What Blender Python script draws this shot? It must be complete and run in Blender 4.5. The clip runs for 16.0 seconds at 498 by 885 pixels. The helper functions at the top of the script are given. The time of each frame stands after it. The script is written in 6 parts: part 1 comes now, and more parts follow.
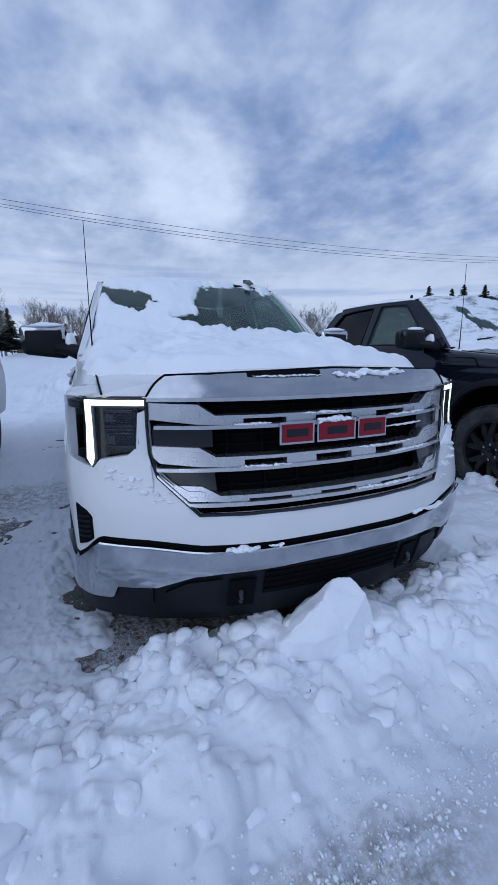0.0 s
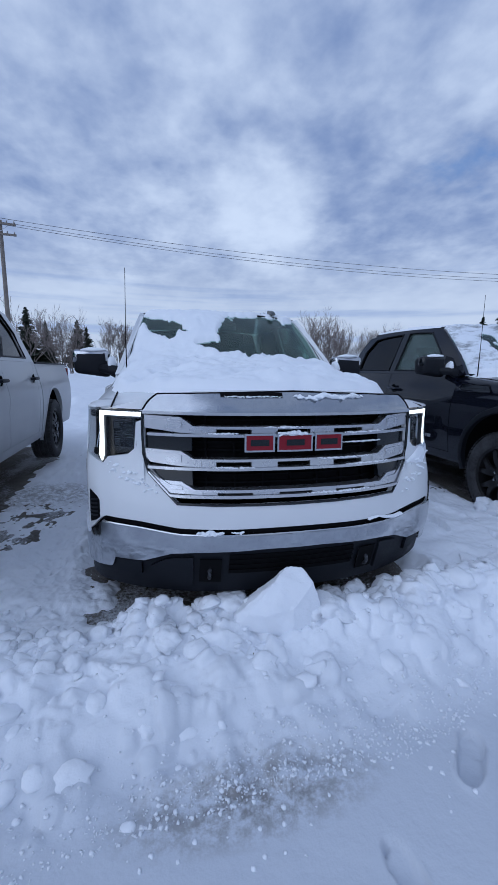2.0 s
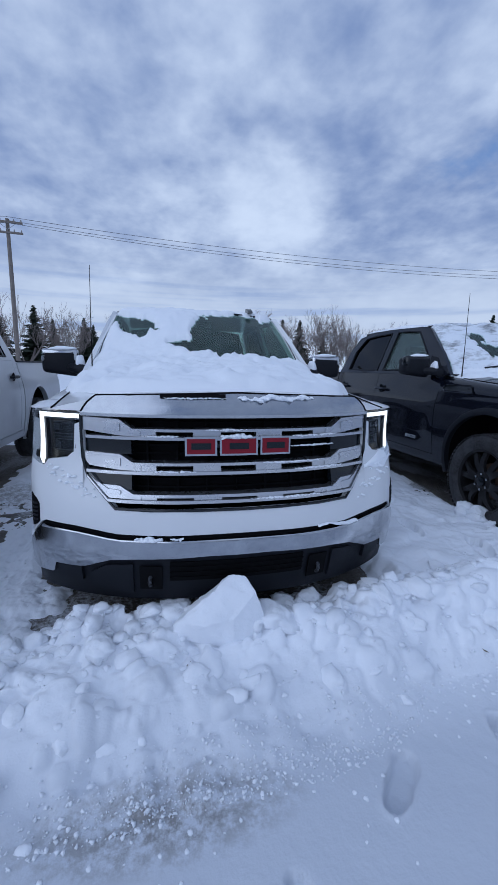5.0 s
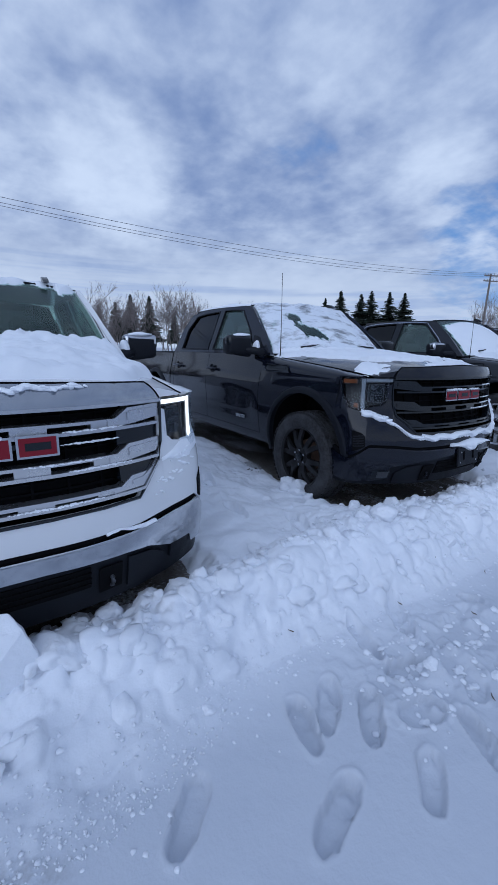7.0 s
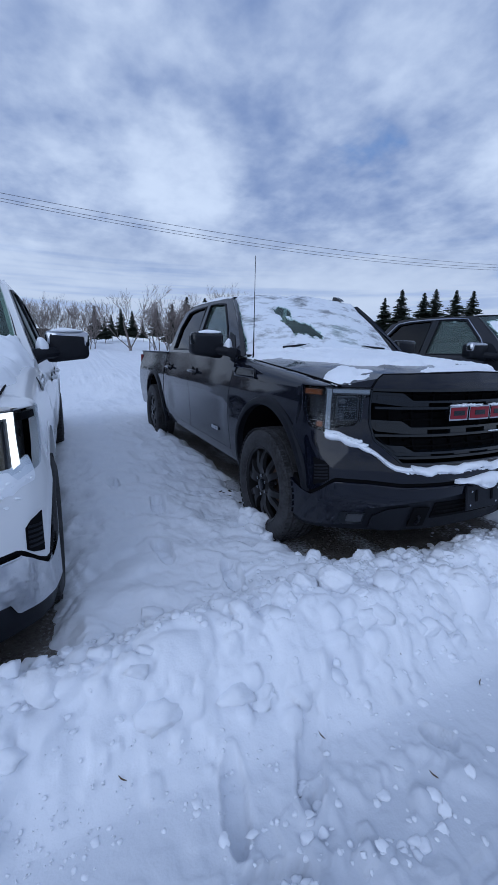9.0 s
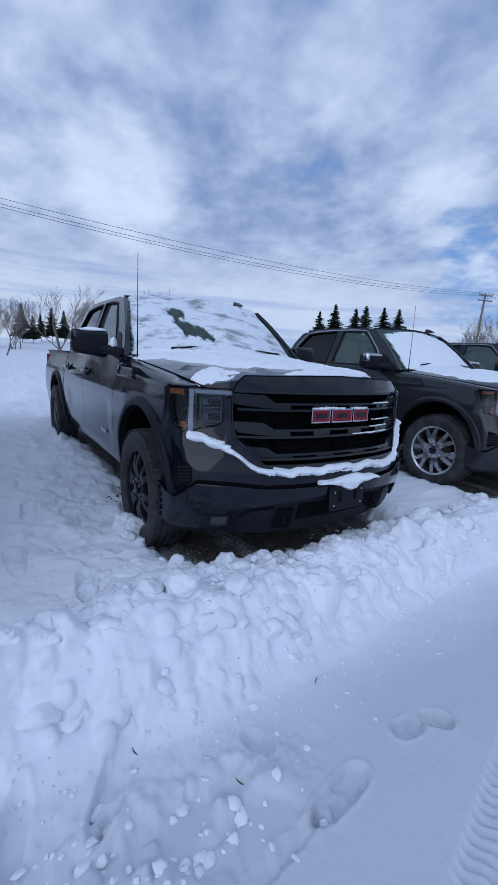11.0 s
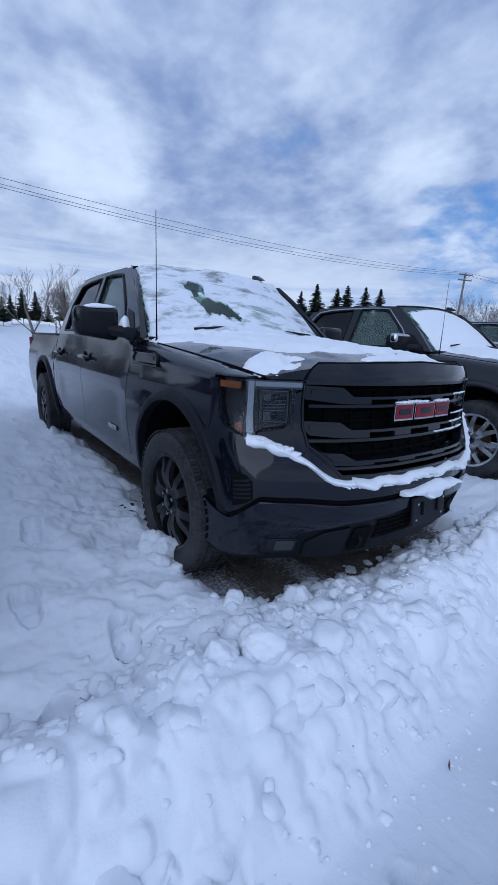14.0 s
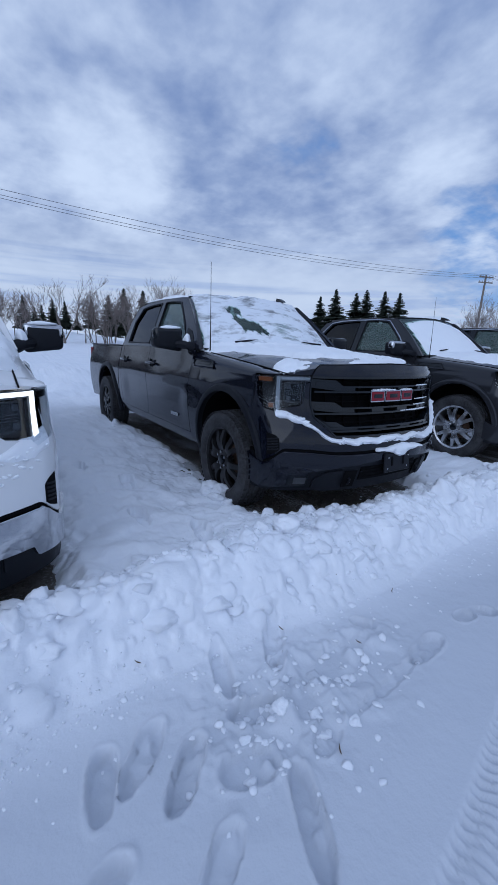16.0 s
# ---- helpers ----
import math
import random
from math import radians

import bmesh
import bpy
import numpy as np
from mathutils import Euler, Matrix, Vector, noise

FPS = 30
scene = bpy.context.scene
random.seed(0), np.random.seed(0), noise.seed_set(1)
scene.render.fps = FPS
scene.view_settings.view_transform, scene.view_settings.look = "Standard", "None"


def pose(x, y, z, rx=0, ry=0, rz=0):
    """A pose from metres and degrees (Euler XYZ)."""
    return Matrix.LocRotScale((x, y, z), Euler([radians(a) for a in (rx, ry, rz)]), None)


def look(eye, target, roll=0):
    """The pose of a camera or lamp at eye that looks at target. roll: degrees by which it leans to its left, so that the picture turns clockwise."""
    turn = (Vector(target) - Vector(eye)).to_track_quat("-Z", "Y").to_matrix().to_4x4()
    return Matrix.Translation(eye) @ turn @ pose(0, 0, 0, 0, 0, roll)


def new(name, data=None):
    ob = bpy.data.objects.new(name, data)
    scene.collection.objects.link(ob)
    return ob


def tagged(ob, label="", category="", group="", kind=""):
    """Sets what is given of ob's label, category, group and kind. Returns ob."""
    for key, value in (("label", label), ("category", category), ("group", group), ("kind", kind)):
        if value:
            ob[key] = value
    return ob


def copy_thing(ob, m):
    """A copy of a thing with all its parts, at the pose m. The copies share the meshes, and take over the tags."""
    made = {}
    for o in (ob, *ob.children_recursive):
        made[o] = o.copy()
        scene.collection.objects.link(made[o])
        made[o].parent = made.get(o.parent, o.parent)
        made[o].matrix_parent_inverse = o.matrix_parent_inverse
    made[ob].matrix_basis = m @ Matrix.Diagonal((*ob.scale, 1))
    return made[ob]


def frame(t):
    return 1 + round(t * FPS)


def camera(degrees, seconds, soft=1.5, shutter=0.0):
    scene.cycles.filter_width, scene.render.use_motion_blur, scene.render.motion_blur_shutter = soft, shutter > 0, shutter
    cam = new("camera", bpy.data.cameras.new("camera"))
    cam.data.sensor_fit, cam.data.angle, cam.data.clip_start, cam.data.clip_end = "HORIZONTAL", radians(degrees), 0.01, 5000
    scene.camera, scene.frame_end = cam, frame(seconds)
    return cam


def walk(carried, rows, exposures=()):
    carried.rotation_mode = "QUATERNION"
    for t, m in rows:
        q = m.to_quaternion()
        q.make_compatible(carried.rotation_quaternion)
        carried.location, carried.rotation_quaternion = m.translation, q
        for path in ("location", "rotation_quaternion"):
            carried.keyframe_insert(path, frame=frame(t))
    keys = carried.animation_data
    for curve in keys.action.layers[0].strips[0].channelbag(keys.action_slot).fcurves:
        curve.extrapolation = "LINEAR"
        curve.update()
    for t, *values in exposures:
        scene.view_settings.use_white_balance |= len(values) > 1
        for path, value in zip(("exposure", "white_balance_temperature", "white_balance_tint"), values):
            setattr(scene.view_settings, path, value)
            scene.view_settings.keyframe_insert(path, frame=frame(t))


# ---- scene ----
cam = camera(63.2, 16.0)
PATH = [
    (0, (-0.929, -1.382, 1.303), (-0.2, 0.428, 0.866), -0.3),
    (0.5, (-0.783, -1.466, 1.319), (-0.096, 0.366, 0.907), -0.2),
    (1, (-0.668, -1.578, 1.317), (-0.047, 0.284, 0.932), 0.0),
    (1.5, (-0.679, -1.733, 1.317), (-0.138, 0.158, 0.955), 0.5),
    (2, (-0.678, -1.866, 1.336), (-0.216, 0.048, 0.987), 1.0),
    (2.5, (-0.481, -1.865, 1.343), (-0.086, 0.064, 0.994), 1.1),
    (3, (-0.368, -1.858, 1.333), (-0.026, 0.08, 0.978), 1.1),
    (5.5, (-0.352, -1.865, 1.357), (0.147, 0.038, 0.997), 1.3),
    (6, (-0.285, -1.906, 1.358), (0.381, -0.058, 0.983), 1.3),
    (6.5, (-0.151, -1.885, 1.347), (0.698, -0.119, 0.945), 1.2),
    (7, (0.056, -1.743, 1.375), (1.096, -0.094, 0.929), 1.1),
    (7.5, (0.329, -1.708, 1.352), (1.502, -0.157, 0.883), 0.6),
    (8, (0.67, -1.664, 1.368), (1.759, -0.052, 0.906), 0.9),
    (8.5, (0.92, -1.572, 1.369), (1.878, 0.129, 0.936), 1.2),
    (9, (1.133, -1.477, 1.379), (1.933, 0.301, 0.935), 1.3),
    (9.5, (1.344, -1.52, 1.357), (2.067, 0.291, 0.913), 2.5),
    (10, (1.52, -1.694, 1.361), (2.359, 0.071, 0.938), 3.3),
    (12.5, (1.582, -1.051, 1.319), (2.735, 0.525, 0.889), 2.4),
    (13, (1.574, -0.778, 1.317), (2.685, 0.816, 0.843), 2.2),
    (13.5, (1.578, -0.791, 1.346), (2.673, 0.81, 0.857), 2.4),
    (14, (1.481, -0.971, 1.331), (2.612, 0.608, 0.856), 2.9),
    (14.5, (1.34, -1.2, 1.36), (2.482, 0.377, 0.904), 2.8),
    (15, (1.235, -1.493, 1.332), (2.36, 0.095, 0.869), 1.6),
    (15.5, (1.041, -1.727, 1.348), (2.167, -0.135, 0.904), 0.5),
    (16, (0.768, -1.88, 1.367), (1.821, -0.242, 0.909), 2.2),
]
walk(cam, [(t, look(eye, target, roll)) for t, eye, target, roll in PATH], [(0.0, -0.80, 5230, 10), (3.2, -0.81, 5230, 10), (8.5, -0.83, 5200, 10), (10.0, -0.74, 5230, 10), (12.3, -0.75, 5200, 10), (13.3, -0.69, 5190, 10), (14.6, -0.68, 5190, 10), (16.0, -0.80, 5200, 10)])

# ---- world, sun, exposure ----
SUN_DIR = Vector((-0.74, -0.48, 0.44)).normalized()
world = bpy.data.worlds.new("overcast_sky")
scene.world = world
world.use_nodes = True
wt = world.node_tree
wt.nodes.clear()


def wn(kind):
    return wt.nodes.new(kind)


def wmath(op, a, b=None, c=None, clamp=False):
    n = wn("ShaderNodeMath")
    n.operation, n.use_clamp = op, clamp
    for i, v in enumerate((a, b, c)):
        if v is None:
            continue
        if isinstance(v, (int, float)):
            n.inputs[i].default_value = v
        else:
            wt.links.new(v, n.inputs[i])
    return n.outputs[0]


def wmix(fac, a, b):
    n = wn("ShaderNodeMix")
    n.data_type = "RGBA"
    for sock, v in ((n.inputs[0], fac), (n.inputs[6], a), (n.inputs[7], b)):
        if isinstance(v, tuple):
            sock.default_value = (*v, 1)
        elif isinstance(v, (int, float)):
            sock.default_value = v
        else:
            wt.links.new(v, sock)
    return n.outputs[2]


def wstep(value, lo, hi):
    n = wn("ShaderNodeMapRange")
    n.interpolation_type = "SMOOTHSTEP"
    wt.links.new(value, n.inputs[0])
    n.inputs[1].default_value, n.inputs[2].default_value = lo, hi
    return n.outputs[0]


geo = wn("ShaderNodeTexCoord")
sep = wn("ShaderNodeSeparateXYZ")
wt.links.new(geo.outputs["Generated"], sep.inputs[0])
dx, dy, dz = sep.outputs


def towards(az, el, wide, power=1.0):
    """Closeness of the direction to a bearing, 1 at it, 0 past `wide` degrees."""
    d = (math.sin(radians(az)) * math.cos(radians(el)), math.cos(radians(az)) * math.cos(radians(el)), math.sin(radians(el)))
    n = wn("ShaderNodeVectorMath")
    n.operation = "DOT_PRODUCT"
    wt.links.new(geo.outputs["Generated"], n.inputs[0])
    n.inputs[1].default_value = d
    return wstep(n.outputs["Value"], math.cos(radians(wide)), 1.0)


# cloud deck seen in perspective: coordinates on a flat layer overhead
below = wmath("MAXIMUM", dz, 0.0)
den = wmath("ADD", below, 0.24)
cu, cv = wmath("DIVIDE", dx, den), wmath("DIVIDE", dy, den)
comb = wn("ShaderNodeCombineXYZ")
wt.links.new(cu, comb.inputs[0])
wt.links.new(cv, comb.inputs[1])


def wnoise(scale, detail, rough, shift=(0, 0, 0), squeeze=(1, 1, 1), distort=0.0, layer=True):
    m = wn("ShaderNodeMapping")
    wt.links.new(comb.outputs[0] if layer else geo.outputs["Generated"], m.inputs[0])
    m.inputs["Location"].default_value, m.inputs["Scale"].default_value = shift, squeeze
    n = wn("ShaderNodeTexNoise")
    wt.links.new(m.outputs[0], n.inputs["Vector"])
    n.inputs["Scale"].default_value, n.inputs["Detail"].default_value = scale, detail
    n.inputs["Roughness"].default_value, n.inputs["Distortion"].default_value = rough, distort
    return n.outputs["Fac"]


sky = wn("ShaderNodeTexSky")
sky.sky_type, sky.sun_disc = "NISHITA", False
sky.sun_elevation, sky.sun_rotation = math.asin(SUN_DIR.z), math.atan2(SUN_DIR.x, SUN_DIR.y)
sky.air_density, sky.dust_density = 1.0, 0.4
scaled = wn("ShaderNodeVectorMath")
scaled.operation = "SCALE"
wt.links.new(sky.outputs[0], scaled.inputs[0])
scaled.inputs["Scale"].default_value = 0.10
blue = wmix(0.7, scaled.outputs[0], (0.24, 0.50, 0.98))
big = wnoise(1.9, 4, 0.5, (3.1, 1.7, 0.4), (1.0, 0.9, 1), 0.2)
fine = wnoise(6.0, 5, 0.52, (1.3, 4.2, 0.9), (1.0, 0.9, 1), 0.15)
streak = wnoise(2.2, 6, 0.55, (0.4, 2.2, 0), (0.35, 1.0, 1), 0.2)
dapple = wnoise(17.0, 4, 0.5, (2.3, 0.6, 0.2), (1.0, 0.9, 1), 0.1)
body = wmath("ADD", wmath("MULTIPLY", big, 0.46), wmath("MULTIPLY", fine, 0.38))
body = wmath("ADD", body, wmath("MULTIPLY", dapple, 0.16))
body = wmath("ADD", body, wmath("MULTIPLY", towards(16, 20, 9), 0.16))
body = wmath("ADD", body, wmath("MULTIPLY", towards(18, 18.6, 4), 0.09))
body = wmath("ADD", body, wmath("MULTIPLY", towards(54.5, 19.5, 6.5), 0.15))
body = wmath("ADD", body, wmath("MULTIPLY", towards(8, 27, 14), 0.08))
body = wmath("ADD", body, wmath("MULTIPLY", towards(58, 32, 34), 0.02))
body = wmath("SUBTRACT", body, wmath("MULTIPLY", towards(68, 38, 24), 0.09))
body = wmath("SUBTRACT", body, wmath("MULTIPLY", towards(27.5, 27, 3.6), 0.09))
body = wmath("SUBTRACT", body, wmath("MULTIPLY", towards(39, 23.5, 4.5), 0.08))
body = wmath("SUBTRACT", body, wmath("MULTIPLY", towards(2, 19, 9), 0.04))
shade = wstep(body, 0.28, 0.79)
cloud = wmix(shade, (0.36, 0.455, 0.70), (1.24, 1.26, 1.30))
cover = wmath("SUBTRACT", wmath("ADD", wmath("MULTIPLY", streak, 0.7), wmath("MULTIPLY", fine, 0.5)), wmath("MULTIPLY", towards(62, 11.2, 12), 0.31))
cover = wmath("SUBTRACT", cover, wmath("MULTIPLY", towards(39, 23.5, 5), 0.06))
cover = wstep(cover, 0.22, 0.44)
deck = wmix(cover, blue, cloud)
low = wmath("MULTIPLY", wstep(dz, 0.30, 0.10), wmath("SUBTRACT", 1.0, wmath("MULTIPLY", towards(61, 12.2, 11), 0.85)))
# long level streaks low over the horizon
lay, flat_noise = wn("ShaderNodeMapping"), wn("ShaderNodeTexNoise")
wt.links.new(geo.outputs["Generated"], lay.inputs[0])
lay.inputs["Scale"].default_value = (1.3, 1.3, 26)
wt.links.new(lay.outputs[0], flat_noise.inputs["Vector"])
flat_noise.inputs["Scale"].default_value, flat_noise.inputs["Detail"].default_value, flat_noise.inputs["Roughness"].default_value = 1.6, 5, 0.5
band = wmix(wstep(flat_noise.outputs["Fac"], 0.32, 0.54), (0.76, 0.84, 1.01), (1.12, 1.14, 1.17))
final = wmix(wmath("MULTIPLY", low, 0.85), deck, band)
bg = wn("ShaderNodeBackground")
wt.links.new(final, bg.inputs[0])
bg.inputs[1].default_value = 1.0
wt.links.new(bg.outputs[0], wn("ShaderNodeOutputWorld").inputs[0])

sun_data = bpy.data.lights.new("sun", "SUN")
sun_data.energy, sun_data.angle, sun_data.color = 1.40, radians(64), (1.0, 0.97, 0.94)
sun = new("sun", sun_data)
sun.matrix_world = look(SUN_DIR * 50, (0, 0, 0))

# ---- materials ----
def material(name, base, rough=0.5, metal=0.0, vary=0.0, scale=6.0, bump=0.0, bump_scale=60.0, coat=0.0, second=None, spec=0.5, emit=None, trans=0.0, ior=1.45, coord="Object"):
    """Principled material with colour variation at two scales and a fine bump."""
    m = bpy.data.materials.new(name)
    m.use_nodes = True
    nt = m.node_tree
    b = nt.nodes["Principled BSDF"]
    b.inputs["Base Color"].default_value = (*base, 1)
    b.inputs["Roughness"].default_value, b.inputs["Metallic"].default_value = rough, metal
    b.inputs["Coat Weight"].default_value, b.inputs["Coat Roughness"].default_value = coat, 0.06
    b.inputs["Specular IOR Level"].default_value = spec
    b.inputs["Transmission Weight"].default_value, b.inputs["IOR"].default_value = trans, ior
    if emit:
        b.inputs["Emission Color"].default_value, b.inputs["Emission Strength"].default_value = (*emit[0], 1), emit[1]
    tc = nt.nodes.new("ShaderNodeTexCoord")
    if vary:
        second = second or tuple(c * 0.6 for c in base)
        mixed = None
        for k, s in enumerate((scale, scale * 7.3)):
            n = nt.nodes.new("ShaderNodeTexNoise")
            n.inputs["Scale"].default_value, n.inputs["Detail"].default_value, n.inputs["Roughness"].default_value = s, 6, 0.62
            nt.links.new(tc.outputs[coord], n.inputs["Vector"])
            r = nt.nodes.new("ShaderNodeMapRange")
            r.inputs[1].default_value, r.inputs[2].default_value, r.inputs[4].default_value = 0.38, 0.68, vary * (1 if k == 0 else 0.6)
            nt.links.new(n.outputs["Fac"], r.inputs[0])
            x = nt.nodes.new("ShaderNodeMix")
            x.data_type = "RGBA"
            nt.links.new(r.outputs[0], x.inputs[0])
            if mixed is None:
                x.inputs[6].default_value = (*base, 1)
            else:
                nt.links.new(mixed, x.inputs[6])
            x.inputs[7].default_value = (*second, 1)
            mixed = x.outputs[2]
            if k == 0:
                rr = nt.nodes.new("ShaderNodeMapRange")
                rr.inputs[1].default_value, rr.inputs[2].default_value = 0.3, 0.7
                rr.inputs[3].default_value, rr.inputs[4].default_value = rough * 0.8, min(1, rough * 1.3)
                nt.links.new(n.outputs["Fac"], rr.inputs[0])
                nt.links.new(rr.outputs[0], b.inputs["Roughness"])
        nt.links.new(mixed, b.inputs["Base Color"])
    if bump:
        n = nt.nodes.new("ShaderNodeTexNoise")
        n.inputs["Scale"].default_value, n.inputs["Detail"].default_value = bump_scale, 5
        nt.links.new(tc.outputs[coord], n.inputs["Vector"])
        bp = nt.nodes.new("ShaderNodeBump")
        bp.inputs["Strength"].default_value, bp.inputs["Distance"].default_value = 1.0, bump
        nt.links.new(n.outputs["Fac"], bp.inputs["Height"])
        nt.links.new(bp.outputs[0], b.inputs["Normal"])
    return m


def glass(name, tint, rough=0.02, pale_mix=0.0, gloss=0.9):
    """A pane: tinted see-through with a clear reflection."""
    m = bpy.data.materials.new(name)
    m.use_nodes = True
    nt = m.node_tree
    nt.nodes.clear()
    tr, gl, lw = nt.nodes.new("ShaderNodeBsdfTransparent"), nt.nodes.new("ShaderNodeBsdfGlossy"), nt.nodes.new("ShaderNodeLayerWeight")
    tr.inputs[0].default_value, gl.inputs["Roughness"].default_value = (*tint, 1), rough
    lw.inputs["Blend"].default_value = 0.5
    pw, ma = nt.nodes.new("ShaderNodeMath"), nt.nodes.new("ShaderNodeMath")
    pw.operation, ma.operation = "POWER", "MULTIPLY_ADD"
    pw.inputs[1].default_value, ma.inputs[1].default_value, ma.inputs[2].default_value = 5.0, gloss, 0.045 * gloss
    nt.links.new(lw.outputs["Facing"], pw.inputs[0])
    nt.links.new(pw.outputs[0], ma.inputs[0])
    mx, out = nt.nodes.new("ShaderNodeMixShader"), nt.nodes.new("ShaderNodeOutputMaterial")
    through_it = tr.outputs[0]
    # diffuse tone mixed in: inner frost, plus reflected light on the side panes
    if pale_mix:
        df, hz, nz = nt.nodes.new("ShaderNodeBsdfDiffuse"), nt.nodes.new("ShaderNodeMixShader"), nt.nodes.new("ShaderNodeTexNoise")
        df.inputs[0].default_value, nz.inputs["Scale"].default_value = (0.34, 0.46, 0.43, 1), 6
        mu = nt.nodes.new("ShaderNodeMath")
        mu.operation = "MULTIPLY"
        mu.inputs[1].default_value = pale_mix * 2
        nt.links.new(nz.outputs["Fac"], mu.inputs[0])
        nt.links.new(mu.outputs[0], hz.inputs[0])
        nt.links.new(tr.outputs[0], hz.inputs[1])
        nt.links.new(df.outputs[0], hz.inputs[2])
        through_it = hz.outputs[0]
    nt.links.new(ma.outputs[0], mx.inputs[0])
    nt.links.new(through_it, mx.inputs[1])
    nt.links.new(gl.outputs[0], mx.inputs[2])
    nt.links.new(mx.outputs[0], out.inputs[0])
    return m


def paint_film_tone(name, base, dirt, rough, metal, amount, top, front=1.0, coat=0.6):
    """Car paint with a film tone low on the panels, thinning out upward: salt on dark paint, a darker mix on white."""
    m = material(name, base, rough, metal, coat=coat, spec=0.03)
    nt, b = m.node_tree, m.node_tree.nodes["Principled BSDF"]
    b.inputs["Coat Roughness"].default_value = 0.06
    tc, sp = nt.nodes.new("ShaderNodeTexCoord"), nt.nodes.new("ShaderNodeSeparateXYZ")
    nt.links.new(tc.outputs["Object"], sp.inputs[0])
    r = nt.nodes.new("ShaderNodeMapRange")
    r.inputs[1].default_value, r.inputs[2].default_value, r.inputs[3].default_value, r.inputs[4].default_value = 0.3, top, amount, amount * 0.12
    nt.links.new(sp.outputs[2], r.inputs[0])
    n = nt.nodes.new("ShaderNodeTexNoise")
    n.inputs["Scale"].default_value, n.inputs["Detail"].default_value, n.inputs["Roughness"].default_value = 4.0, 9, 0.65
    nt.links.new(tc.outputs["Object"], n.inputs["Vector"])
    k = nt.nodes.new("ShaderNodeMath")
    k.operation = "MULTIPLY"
    # more film from the doors back, its pale tone standing in for grazing sheen
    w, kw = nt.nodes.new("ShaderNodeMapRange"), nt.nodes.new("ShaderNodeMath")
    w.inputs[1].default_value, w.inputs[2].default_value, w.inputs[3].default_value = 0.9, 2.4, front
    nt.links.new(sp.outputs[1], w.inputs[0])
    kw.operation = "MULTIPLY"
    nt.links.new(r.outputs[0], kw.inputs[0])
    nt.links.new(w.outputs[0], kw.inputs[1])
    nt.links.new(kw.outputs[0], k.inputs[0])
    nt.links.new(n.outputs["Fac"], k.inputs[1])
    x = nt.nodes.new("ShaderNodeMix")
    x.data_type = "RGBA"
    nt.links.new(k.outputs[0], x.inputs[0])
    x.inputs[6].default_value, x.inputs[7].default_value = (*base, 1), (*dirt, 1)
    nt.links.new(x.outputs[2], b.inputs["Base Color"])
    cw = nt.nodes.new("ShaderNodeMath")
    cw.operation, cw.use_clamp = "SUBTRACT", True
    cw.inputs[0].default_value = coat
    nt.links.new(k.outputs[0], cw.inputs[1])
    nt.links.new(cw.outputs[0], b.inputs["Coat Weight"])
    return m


def snow_material(name, base, second, crumb):
    """Snow: faint blue-grey variation, packed and loose grain relief."""
    m = material(name, base, 0.62, vary=0.55, scale=1.6, second=second, spec=0.25)
    nt, b = m.node_tree, m.node_tree.nodes["Principled BSDF"]
    b.inputs["Subsurface Weight"].default_value = 0.0
    tc = nt.nodes.new("ShaderNodeTexCoord")
    last = None
    for s, d, detail in ((7.0, 0.014 * crumb, 3), (30.0, 0.0026 * crumb, 5), (120.0, 0.0009 * crumb, 3)):
        n = nt.nodes.new("ShaderNodeTexNoise")
        n.inputs["Scale"].default_value, n.inputs["Detail"].default_value = s, detail
        nt.links.new(tc.outputs["Object"], n.inputs["Vector"])
        bp = nt.nodes.new("ShaderNodeBump")
        bp.inputs["Strength"].default_value, bp.inputs["Distance"].default_value = 0.8, d
        nt.links.new(n.outputs["Fac"], bp.inputs["Height"])
        if last:
            nt.links.new(last, bp.inputs["Normal"])
        last = bp.outputs[0]
    nt.links.new(last, b.inputs["Normal"])
    return m


